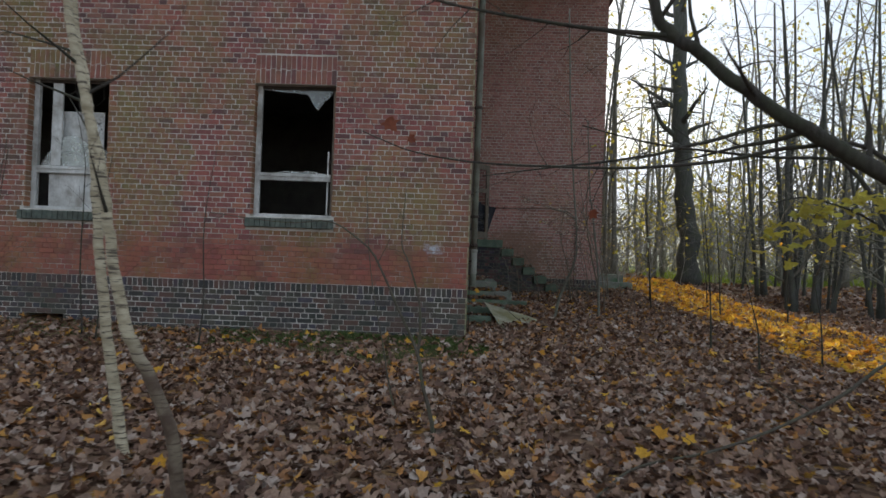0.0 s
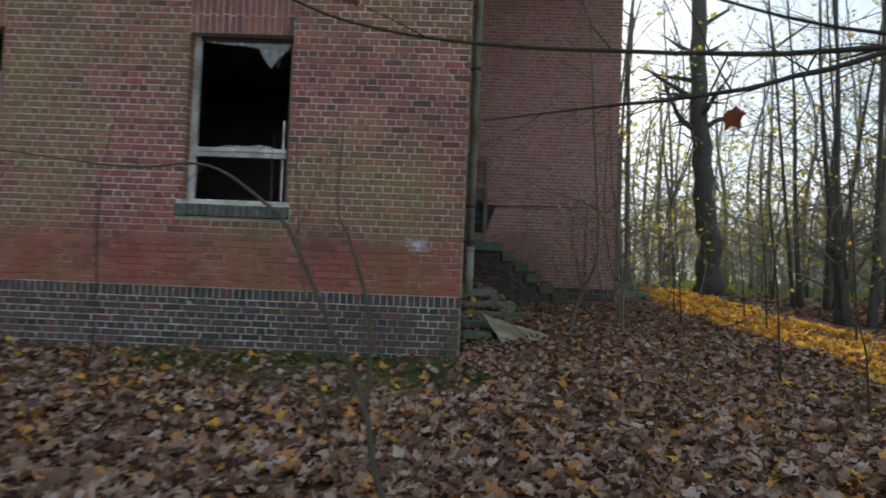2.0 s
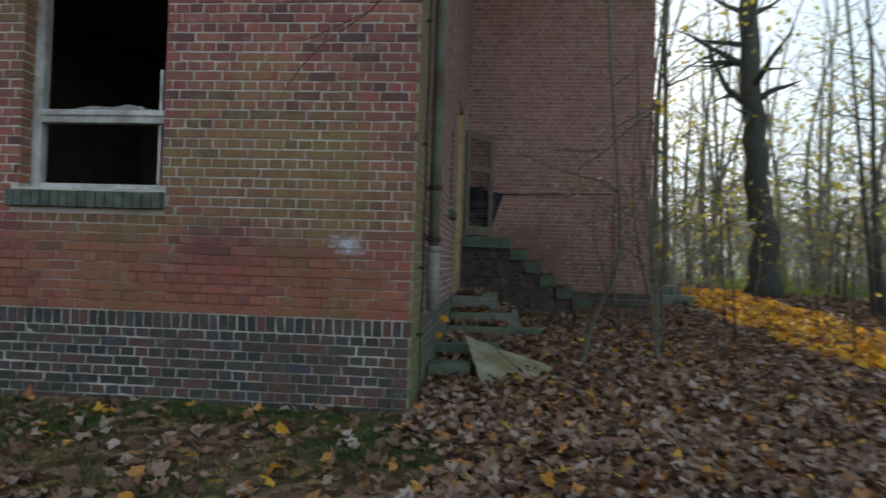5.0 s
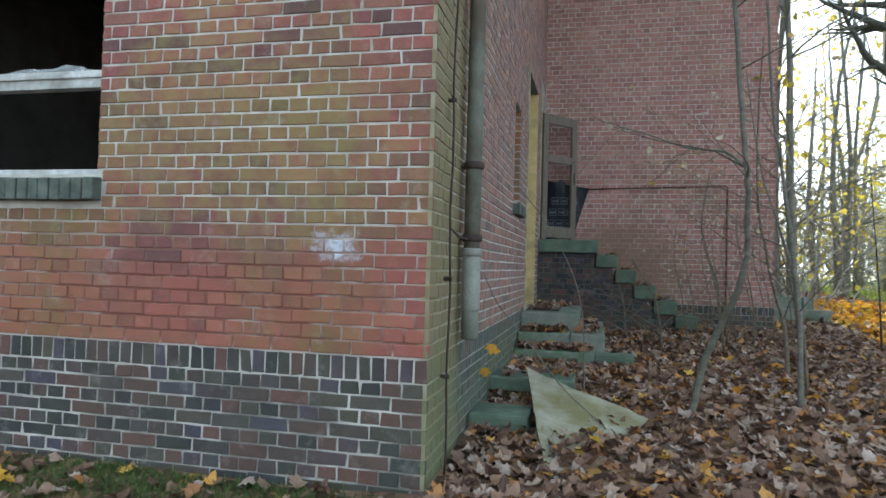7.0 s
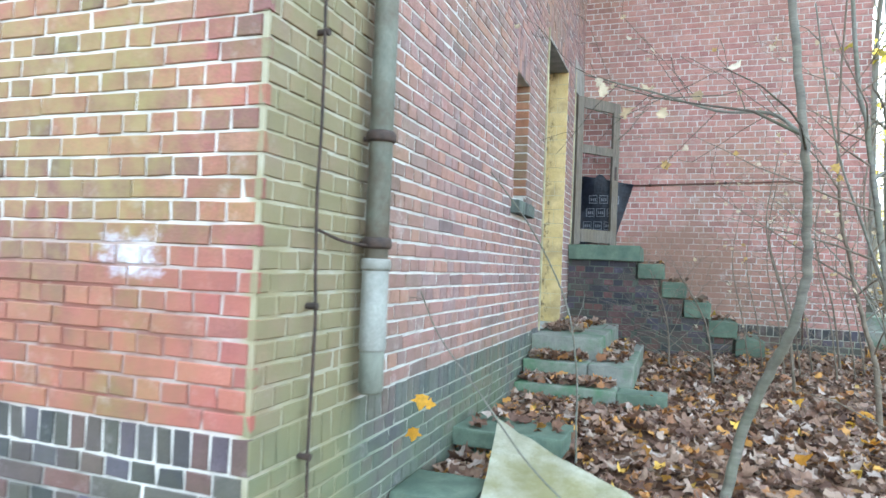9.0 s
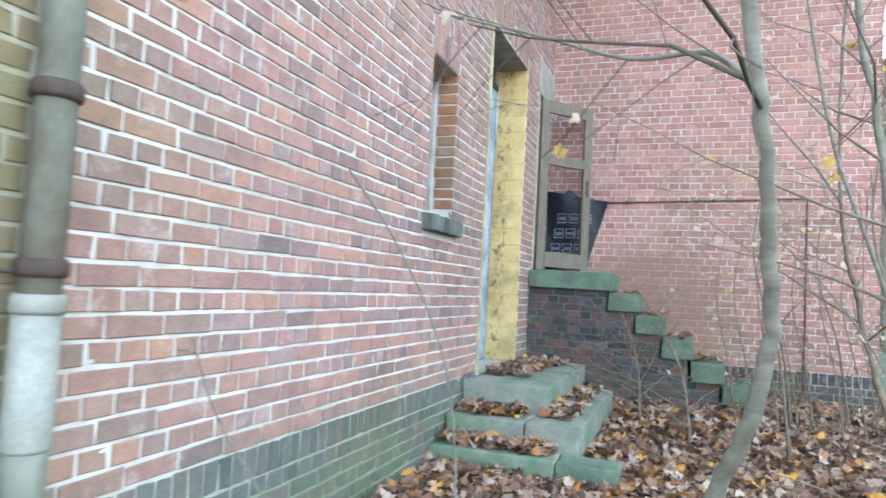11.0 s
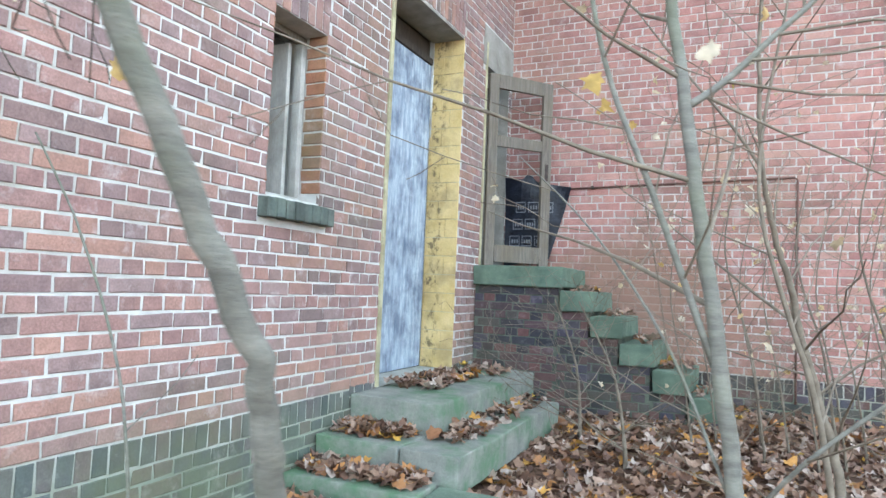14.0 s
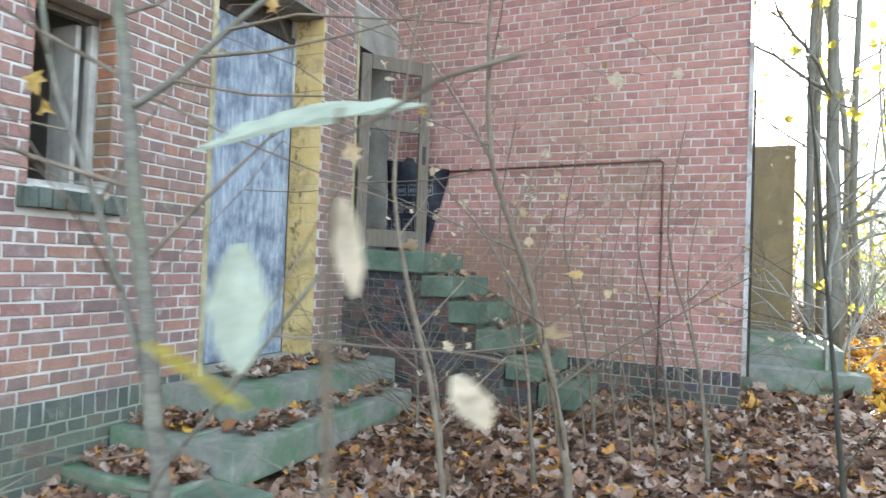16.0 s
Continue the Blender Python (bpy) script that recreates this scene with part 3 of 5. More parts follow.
# along the side wall u is y
SW, D1, D2 = (13.49, 14.02, 2.325, 3.46), (14.87, 16.28, 1.03, 4.29), (16.88, 17.62, 2.05, 4.20)
SIDE = Face((SX, 0, 0), (0, 1, 0), (1, 0, 0))
side_open = [SW, D1, D2]
wall_east = wall_core("wall_east", SIDE, FY + THICK, BY, -0.3, TOP, side_open, "pale red brick side wall with white lime joints", material=M["white_mortar"])
BACK = Face((0, BY, 0), (1, 0, 0), (0, -1, 0))
wall_wing = wall_core("wall_wing", BACK, SX - THICK, BX - 0.007, -0.2, TOP, [], "tall red brick wall of the rear wing", material=M["grimy_mortar"])
ENDF = Face((BX, 0, 0), (0, 1, 0), (1, 0, 0))
END_DOOR = (18.1, 19.0, 1.15, 3.3)
wall_end = wall_core("wall_wing_end", ENDF, BY + THICK, 30.0, -0.2, TOP, [END_DOOR], "red brick end wall of the rear wing")


def lay_front():
    k = Masonry(FRONT, wall_south, single=(-1.62, 0.24, 1.06, 2.46), seed=3)
    heads = [(W2[0] - 0.0, W2[1] + 0.0, W2[3], W2[3] + 0.46), (W1[0], W1[1], W1[3], W1[3] + 0.46), (W0[0], W0[1], W0[3], W0[3] + 0.46)]
    sills = [(w[0] - 0.07, w[1] + 0.035, 1.935, 2.11) for w in (W2, W1, W0)]
    k.courses(-13.5, SX, BAND, BAND + 80 * COURSE, "red", front_open + heads + sills)
    k.courses(-13.5, SX, BAND - 0.14 - 9 * COURSE, BAND - 0.14, "dark", front_open, 1)
    k.upright(-13.5, SX, BAND - 0.14, BAND, "dark")
    for h in heads:
        k.upright(*h, "red", split=0.24)
    k.finish()


def lay_side():
    k = Masonry(SIDE, wall_east, single=(10.9, 13.4, 1.06, 2.3), seed=5, joint=0.0068)
    heads = [(SW[0] - 0.02, SW[1] + 0.02, SW[3], SW[3] + 0.36), (D1[0], D1[1], D1[3], D1[3] + 0.36), (D2[0] - 0.1, D2[1] + 0.14, D2[3], D2[3] + 0.42)]
    sill = [(SW[0] - 0.06, SW[1] + 0.09, 2.18, 2.325)]
    k.courses(FY, BY, BAND, BAND + 80 * COURSE, "pink", side_open + heads + sill + [(10.425, 10.437, BAND, 3.4), (10.55, 10.56, 3.4, TOP)])
    k.courses(FY, BY, BAND - 0.14 - 9 * COURSE, BAND - 0.14, "mossy", side_open, 1)
    k.upright(FY, 14.5, BAND - 0.14, BAND, "mossy")
    k.courses(14.5, 16.7, BAND - 0.14, BAND, "mossy", side_open)
    for h in heads[:2]:
        k.upright(*h, "pink", split=0.22)
    k.finish()


def lay_back():
    k = Masonry(BACK, wall_wing, single=(1.6, 3.6, 1.9, 3.1), seed=7, joint=0.006)
    k.courses(SX, BX, BAND, BAND + 101 * COURSE, "wing")
    k.courses(SX, BX, BAND - 0.14 - 5 * COURSE, BAND - 0.14, "dark", (), 1)
    k.upright(SX, BX, BAND - 0.14, BAND, "dark")
    k.finish()
    e = Masonry(ENDF, wall_end, seed=8)
    e.courses(BY, 24.0, BAND - 4 * COURSE, BAND + 64 * COURSE, "pink", [END_DOOR])
    e.finish()


def lay_reveals():
    """Brick cheeks of the openings."""
    for name, o, face, kind in (("w2", W2, FRONT, "red"), ("w1", W1, FRONT, "red"), ("sw", SW, SIDE, "pink")):
        for u, sgn in ((o[0], 1), (o[1], -1)):
            base = face.at(u, 0, 0) + face.u * (0.009 * sgn)
            f = Face(base, -face.n, face.u * sgn)
            k = Masonry(f, wall_south if face is FRONT else wall_east, seed=11)
            v = BAND + math.ceil((o[2] - BAND) / COURSE) * COURSE
            d = 0.150 if face is FRONT else 0.165
            for r in range(int((o[3] - v) / COURSE) + 1):
                e = d - (0.0 if r % 2 else 0.012)
                k.lay(0.006, e, v + r * COURSE + 0.006, min(o[3], v + (r + 1) * COURSE - 0.006), "worn")
            k.finish()


# plain shell: rear walls, unseen roof and rooms
def shell():
    def slab(name, x0, x1, y0, y1, z0, z1, mat, label, cat):
        tagged(board(name, None, mat, x0, x1, y0, y1, z0, z1, 0), label, cat, kind="structure")

    slab("wall_west", -13.86, -13.5, FY, 30.0, -0.3, TOP, M["mortar"], "plain rendered end wall", "wall")
    slab("wall_north", -13.5, BX - THICK, 29.64, 30.0, -0.3, TOP, M["mortar"], "plain rendered rear wall", "wall")
    # Eaves added out of view to set the sun's shadow edge on the path.
    slab("roof", -14.1, BX + 0.5, FY - 0.3, 30.3, TOP, TOP + 0.25, M["roof"], "unseen dark flat roof, eaves set to cast the shadow edge on the path", "roof")
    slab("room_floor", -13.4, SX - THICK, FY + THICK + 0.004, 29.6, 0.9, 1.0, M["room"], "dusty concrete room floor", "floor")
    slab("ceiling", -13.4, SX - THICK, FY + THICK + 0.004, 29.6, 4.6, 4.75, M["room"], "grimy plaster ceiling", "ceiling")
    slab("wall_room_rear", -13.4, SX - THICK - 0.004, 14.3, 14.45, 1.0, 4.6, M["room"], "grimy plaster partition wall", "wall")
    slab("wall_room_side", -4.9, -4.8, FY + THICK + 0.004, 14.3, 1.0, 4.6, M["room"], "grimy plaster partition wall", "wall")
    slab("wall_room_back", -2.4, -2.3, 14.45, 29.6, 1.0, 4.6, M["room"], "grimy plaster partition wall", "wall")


shell()

# ==== windows, doors and steps ====
def brick_sill(name, face, u0, u1, v0, v1, out, label, slope=0.02):
    """A sill of bricks on edge."""
    s = thing(name, label, "window sill", at=face.at((u0 + u1) / 2, v0, 0))
    n = int(round((u1 - u0) / 0.083))
    rng = random.Random(int(u0 * 100))
    for i in range(n):
        a, b = u0 + (u1 - u0) * i / n + 0.003, u0 + (u1 - u0) * (i + 1) / n - 0.003
        bm = bmesh.new()
        d = out + rng.uniform(-0.006, 0.004)
        dz = rng.uniform(-0.004, 0.003)
        p = [face.at(u, v + dz - (slope if (w > 0 and v > v0) else 0), w) for w in (d, -0.12) for u, v in ((a, v0), (b, v0), (b, v1), (a, v1))]
        q = [bm.verts.new(x - s.location) for x in p]
        for f in ((0, 1, 2, 3), (7, 6, 5, 4), (0, 4, 5, 1), (1, 5, 6, 2), (2, 6, 7, 3), (3, 7, 4, 0)):
            bm.faces.new([q[j] for j in f])
        bmesh.ops.recalc_face_normals(bm, faces=bm.faces)
        bmesh.ops.bevel(bm, geom=bm.edges[:], offset=0.006, segments=1, affect="EDGES")
        part("brick", bm, M["sill"], s)
    return s


M["sill"] = plain("green_stained_sill_brick", (0.065, 0.085, 0.075), (0.14, 0.16, 0.135), 8, 0.9, 70, stain=(0.045, 0.045, 0.04), amount=0.6)
for _w in (W2, W1, W0):
    brick_sill("window_sill", FRONT, _w[0] - 0.065, _w[1] + 0.03, 1.94, 2.10, 0.075, "green-stained brick-on-edge sill under a front window")
brick_sill("window_sill", SIDE, SW[0] - 0.055, SW[1] + 0.085, 2.185, 2.32, 0.075, "dark brick-on-edge sill under the small side window")


def shard(points, y, th, parent):
    """A broken pane: a flat outline with thickness."""
    bm = bmesh.new()
    a = [bm.verts.new((x, y, z)) for x, z in points]
    b = [bm.verts.new((x, y + th, z)) for x, z in points]
    bm.faces.new(a)
    bm.faces.new(b[::-1])
    for i in range(len(a)):
        j = (i + 1) % len(a)
        bm.faces.new((a[i], b[i], b[j], a[j]))
    bmesh.ops.recalc_face_normals(bm, faces=bm.faces)
    p = part("pane", bm, M["glass"], parent, "broken dirty glass shard")
    p.visible_shadow = False
    return p


def front_window(name, w, y, label):
    s = tagged(thing(name, label, "window"), kind="structure")
    x0, x1, z0, z1 = w
    P = M["white_paint"]
    board("stile", s, P, x0 + 0.003, x0 + 0.085, y, y + 0.07, z0, z1, 0.006, rough=0.003, cuts=3)
    board("bottom_rail", s, P, x0 + 0.085, x1 - 0.004, y, y + 0.07, z0, z0 + 0.055, 0.006)
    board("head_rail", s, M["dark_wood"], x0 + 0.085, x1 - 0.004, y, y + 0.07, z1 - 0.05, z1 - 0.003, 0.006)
    board("transom", s, P, x0 + 0.085, x1 - 0.07, y - 0.012, y + 0.075, z0 + 0.60, z0 + 0.72, 0.008, rough=0.002, cuts=3)
    board("transom_lip", s, P, x0 + 0.085, x1 - 0.07, y - 0.03, y - 0.013, z0 + 0.665, z0 + 0.69, 0.004)
    board("stile", s, M["grey_wood"], x1 - 0.07, x1 - 0.004, y + 0.004, y + 0.066, z0 + 0.056, z1 - 0.055, 0.006)
    return s


w2 = front_window("window_2", W2, FY + 0.15, "broken white wooden window frame with a dark room behind")
board("mullion", w2, M["white_paint"], W2[1] - 0.135, W2[1] - 0.11, FY + 0.16, FY + 0.20, 2.17, 2.705, 0.004, "snapped white glazing bar")
board("mullion", w2, M["white_paint"], W2[1] - 0.135, W2[1] - 0.11, FY + 0.16, FY + 0.20, 2.835, 3.2, 0.004, "snapped white glazing bar")
shard([(-3.23, 4.19), (-2.08, 4.19), (-2.13, 4.10), (-2.2, 4.03), (-2.33, 3.87), (-2.42, 3.98), (-2.50, 4.12), (-2.75, 4.15), (-3.0, 4.16)], FY + 0.18, 0.004, w2)
shard([(-3.0, 2.835), (-2.2, 2.835), (-2.3, 2.865), (-2.45, 2.89), (-2.55, 2.86), (-2.8, 2.87)], FY + 0.18, 0.004, w2)
w1 = front_window("window_1", W1, FY + 0.15, "white wooden window with broken panes and pale boards inside")
board("mullion", w1, M["white_paint"], -6.72, -6.55, FY + 0.155, FY + 0.195, 2.835, 4.19, 0.006)
board("inner_board", w1, M["white_paint"], -6.78, -5.85, FY + 0.23, FY + 0.25, 2.17, 2.72, 0.004, "pale board behind the lower pane")
board("inner_board", w1, M["white_paint"], -6.62, -5.9, FY + 0.26, FY + 0.28, 2.85, 3.75, 0.004, "pale board behind the upper pane")
shard([(-6.9, 2.83), (-5.78, 2.83), (-5.78, 3.1), (-6.1, 3.2), (-6.35, 3.35), (-6.55, 3.3), (-6.8, 3.0)], FY + 0.17, 0.004, w1)
front_window("window_3", W0, FY + 0.15, "broken white wooden window frame with a dark room behind")


def side_window():
    s = tagged(thing("window_4", "small side window with grey weathered wooden casement", "window"), kind="structure")
    G = M["grey_wood"]
    x = SX - 0.17
    for y0, y1, z0, z1 in ((SW[0] + 0.004, SW[0] + 0.05, 2.37, 3.41), (SW[1] - 0.05, SW[1] - 0.004, 2.37, 3.41), (SW[0] + 0.004, SW[1] - 0.004, 2.326, 2.368), (SW[0] + 0.004, SW[1] - 0.004, 3.412, 3.456)):
        board("frame", s, M["pale_wood"] if y0 > SW[0] + 0.1 or z1 < 2.4 else G, x - 0.06, x, y0, y1, z0, z1, 0.005)
    # a casement that hangs inwards
    board("casement", s, M["pale_wood"], x - 0.30, x - 0.062, SW[1] - 0.115, SW[1] - 0.08, 2.375, 3.40, 0.005, "bleached inner casement panel")


M["pale_wood"] = plain("bleached_wood_panel", (0.36, 0.35, 0.32), (0.52, 0.505, 0.46), 5, 0.85, 60, (3, 3, 0.4), stain=(0.14, 0.13, 0.11))
side_window()


def door_one():
    s = tagged(thing("door_1", "closed door covered by a peeling blue board in a tall opening", "door"), kind="structure")
    y0, y1, z0, z1 = D1
    xb = SX - 0.345
    board("door_board", s, M["blue_board"], xb - 0.03, xb, y0 + 0.05, y1 - 0.03, z0 + 0.01, 4.02, 0.004, "peeling blue-grey painted board", rough=0.004, cuts=6)
    board("frame_post", s, M["dark_wood"], xb - 0.07, xb + 0.02, y0 + 0.004, y0 + 0.048, z0 + 0.005, z1 - 0.01, 0.004)
    board("frame_post", s, M["white_paint"], xb - 0.07, xb + 0.015, y1 - 0.028, y1 - 0.004, 3.3, z1 - 0.01, 0.004)
    board("transom", s, M["dark_wood"], xb - 0.06, xb + 0.015, y0 + 0.05, y1 - 0.03, 4.03, 4.09, 0.004)
    board("fanlight_panel", s, M["dark_wood"], xb - 0.05, xb - 0.03, y0 + 0.05, y1 - 0.03, 4.095, z1 - 0.02, 0.002)
    # yellow tiled cheek, tile by tile
    rows = 18
    h = (z1 - z0) / rows
    rng = random.Random(4)
    for r in range(rows):
        cuts = [0.0, 0.13, 0.345] if r % 2 else [0.0, 0.21, 0.345]
        for a, b in zip(cuts[:-1], cuts[1:]):
            d = rng.uniform(0, 0.002)
            board("tile", s, M["yellow"], SX - 0.004 - b + 0.002, SX - 0.004 - a - 0.002, y1 - 0.014 - d, y1 + 0.005, z0 + r * h + 0.003, z0 + (r + 1) * h - 0.003, 0.003)
    board("cheek", s, M["cream"], SX - 0.345, SX - 0.008, y1 - 0.006, y1 + 0.002, z0, z1, 0)
    board("corner_guard", s, M["cream"], SX - 0.03, SX + 0.012, y0 - 0.035, y0 + 0.012, z0 + 0.005, z1 + 0.05, 0.004, "thin cream edge strip")
    board("head", s, M["plaster"], SX - 0.345, SX - 0.005, y0 + 0.013, y1 - 0.016, z1 - 0.03, z1 - 0.004, 0.002)


door_one()


def door_two():
    s = thing("door_2", "grey weathered wooden door leaf standing ajar, its panes gone", "door", kind="structure")
    hinge = pose(SX + 0.03, D2[0] + 0.02, 2.065, 0, 0, 90 - 40)
    G = M["grey_wood"]
    L, H = 0.80, 2.06
    bits = [("stile", 0.0, 0.11, 0, H), ("stile", L - 0.12, L, 0, H), ("top_rail", 0.112, L - 0.122, H - 0.15, H), ("lock_rail", 0.112, L - 0.122, 1.28, 1.40), ("bottom_rail", 0.112, L - 0.122, 0.04, 0.22)]
    for name, a, b, c, d in bits:
        rail = board(name, s, G, a, b, -0.022, 0.022, c, d, 0.005, m=hinge, rough=0.003, cuts=2)
        if a > 0.5:
            lock = rail
    board("handle_plate", lock, M["iron"], L - 0.08, L - 0.04, -0.028, -0.0225, 0.95, 1.15, 0.002, m=hinge, label="rusty iron lock plate")
    f = tagged(thing("door_frame", "yellowed cream frame of the upper doorway", "door frame"), kind="structure")
    board("post", f, M["cream"], SX - 0.05, SX + 0.01, D2[0] - 0.03, D2[0] + 0.012, 2.062, D2[3] + 0.25, 0.004)
    board("cheek", f, M["plaster"], SX - 0.30, SX - 0.01, D2[1] - 0.012, D2[1] + 0.003, 2.062, D2[3], 0.002)
    board("head", f, M["plaster"], SX - 0.02, SX + 0.004, D2[0] - 0.1, D2[1] + 0.135, D2[3], D2[3] + 0.42, 0.004, "grey cement lintel")
    # Dark sheet added across the doorway in place of its unlit interior.
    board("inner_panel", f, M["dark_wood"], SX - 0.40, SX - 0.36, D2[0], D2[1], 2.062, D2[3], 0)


door_two()


def foil_sheet():
    """Foil-clad board leaning in the corner behind the open leaf."""
    s = thing("foil_board", "torn black building foil sheet with pale print leaning in the corner", "foil sheet", at=(0.46, 17.5, 2.06))
    bm = bmesh.new()
    nx, nz = 14, 16
    grid = []
    for j in range(nz + 1):
        row = []
        for i in range(nx + 1):
            u, v = i / nx, j / nz
            x = -0.24 + u * (0.52 + 0.24 * v)
            top = 1.02 - 0.12 * u + (0.06 if 0.3 < u < 0.5 else 0)
            z = 0.02 + v * top + (0.10 * u * (1 - v))
            y = 0.10 - 0.06 * v + 0.035 * math.sin(6 * u + 3 * v) * (0.3 + v) + 0.05 * u
            row.append(bm.verts.new((x, y, z)))
        grid.append(row)
    for j in range(nz):
        for i in range(nx):
            bm.faces.new((grid[j][i], grid[j][i + 1], grid[j + 1][i + 1], grid[j + 1][i]))
    ext = bmesh.ops.solidify(bm, geom=bm.faces[:], thickness=0.004)
    part("sheet", bm, M["foil"], s)
    rng = random.Random(2)
    for j in range(5):
        for i in range(5):
            cx, cz = -0.16 + 0.15 * i + 0.04 * j, 0.12 + 0.19 * j
            w, h = 0.06, 0.055
            sp = Soup()
            for a, b, c, d in ((-w, w, h, h + 0.008), (-w, w, -h, -h + 0.008), (-w, -w + 0.008, -h, h), (w - 0.008, w, -h, h), (-w * 0.6, -w * 0.3, -0.02, 0.02), (-w * 0.1, w * 0.2, -0.02, 0.02), (w * 0.4, w * 0.65, -0.02, 0.02)):
                pts = []
                for x, z in ((cx + a, cz + c), (cx + b, cz + c), (cx + b, cz + d), (cx + a, cz + d)):
                    v = min(1, max(0, (z - 0.02) / 0.98))
                    u = (x + 0.24) / (0.52 + 0.24 * v)
                    y = 0.10 - 0.06 * v + 0.035 * math.sin(6 * u + 3 * v) * (0.3 + v) + 0.05 * u
                    pts.append((x, y - 0.012, z))
                if all((p[0] + 0.24) < 0.50 + 0.24 * (p[2] / 1.02) and p[2] < 0.9 for p in pts):
                    sp.add((pts, [(0, 1, 2, 3)]))
            if len(sp.f) > 5:
                sp.make("print", M["print"], s, "pale printed box", smooth=False)


foil_sheet()


def stone_step(name, x0, x1, y0, y1, z0, z1, mat, label, group, seed, bevel=0.014):
    bm = bmesh.new()
    block(bm, x0, x1, y0, y1, z0, z1, bevel, 0.010, seed, cuts=3)
    return tagged(part(name, bm, mat), label, "step", group)


G1 = "concrete steps to the lower door"
stone_step("concrete_step", SX + 0.004, 0.91, 14.50, 16.66, 0.80, 1.03, M["concrete"], "green-edged concrete top step strewn with brown leaves", G1, 1)
stone_step("concrete_step", SX + 0.004, 0.83, 14.10, 14.496, 0.58, 0.82, M["concrete"], "grey concrete step with a mossy edge", G1, 2)
stone_step("concrete_step", 0.834, 1.24, 14.11, 16.38, 0.58, 0.815, M["concrete"], "grey concrete step with a mossy edge", G1, 3)
stone_step("concrete_step", SX + 0.004, 1.12, 13.78, 14.096, 0.38, 0.655, M["concrete"], "grey concrete step with a mossy edge", G1, 4)
stone_step("concrete_step", 1.13, 1.55, 13.81, 14.1, 0.44, 0.638, M["green_slab"], "green algae-covered concrete step end", G1, 5)
stone_step("concrete_step", SX + 0.004, 0.95, 12.03, 12.5, 0.50, 0.62, M["green_slab"], "thin green algae-covered concrete step slab", G1, 6)
stone_step("concrete_block", SX + 0.004, 0.66, 11.0, 11.42, 0.1, 0.52, M["green_slab"], "broken mossy concrete block at the wall foot", "", 7, 0.03)
stone_step("concrete_block", SX + 0.004, 0.58, 12.1, 12.45, 0.2, 0.498, M["green_slab"], "broken mossy concrete block at the wall foot", "", 8, 0.03)

G2 = "concrete steps to the upper door"
_tops = [(1.145, 2.055), (1.445, 1.828), (1.725, 1.597), (2.02, 1.36), (2.33, 1.137), (2.64, 0.927)]
_left = SX + 0.004
for _i, (_xr, _zt) in enumerate(_tops):
    stone_step("concrete_step", _left if _i == 0 else _tops[_i - 1][0] - 0.02, _xr, 16.70 + 0.01 * (_i % 2), BY - 0.006, _zt - (0.2 if _i == 0 else 0.195), _zt, M["green_slab"], "green algae-covered concrete landing slab" if _i == 0 else "green algae-covered concrete step", G2, 20 + _i)
_under = thing("stair_plinth", "dark mossy brick base under the upper steps", "stair base", kind="structure", at=(0, 0, 0))
_b = bmesh.new()
_prev = SX + 0.004
for _i, (_xr, _zt) in enumerate(_tops):
    block(_b, _prev, _xr - 0.05, 16.78, BY - 0.01, 0.2, _zt - 0.2, 0)
    _prev = _xr - 0.05 + 0.001
part("core", _b, M["moss_mortar"], _under)
_k = Masonry(Face((0, 16.77, 0), (1, 0, 0), (0, -1, 0)), _under, single=(0.2, 1.2, 1.0, 1.85), seed=9)
_prev = SX + 0.004
for _i, (_xr, _zt) in enumerate(_tops):
    _n = int((_zt - 0.2 - 0.42) / COURSE)
    _k.courses(_prev, _xr - 0.05, _zt - 0.2 - _n * COURSE, _zt - 0.2, "dark", (), _i)
    _prev = _xr - 0.05
_k.finish()


# fallen sheet by the corner
def fallen_sheet():
    a, b, c = Vector((0.55, 11.92, 0.73)), Vector((0.88, 9.98, 0.31)), Vector((1.52, 11.42, 0.45))
    n = (b - a).cross(c - a).normalized()
    bm = bmesh.new()
    N = 12
    idx = {}
    for i in range(N + 1):
        for j in range(N + 1 - i):
            u, v = i / N, j / N
            p = a + (b - a) * u + (c - a) * v
            edge = min(u, v, 1 - u - v)
            w = noise.noise(p * 5) * 0.02 + noise.noise(p * 1.7) * 0.03
            p = p + n * w - Vector((0, 0, 0.18 * u * v))
            if edge < 0.01:
                p += Vector(noise.noise_vector(p * 9)) * 0.015
            idx[i, j] = bm.verts.new(p)
    for i in range(N):
        for j in range(N - i):
            bm.faces.new((idx[i, j], idx[i + 1, j], idx[i, j + 1]))
            if j < N - i - 1:
                bm.faces.new((idx[i + 1, j], idx[i + 1, j + 1], idx[i, j + 1]))
    bmesh.ops.recalc_face_normals(bm, faces=bm.faces)
    bmesh.ops.solidify(bm, geom=bm.faces[:], thickness=0.012)
    tagged(part("fallen_sheet", bm, M["sheet"]), "mouldy grey broken sheet of board leaning on the step", "board")


fallen_sheet()


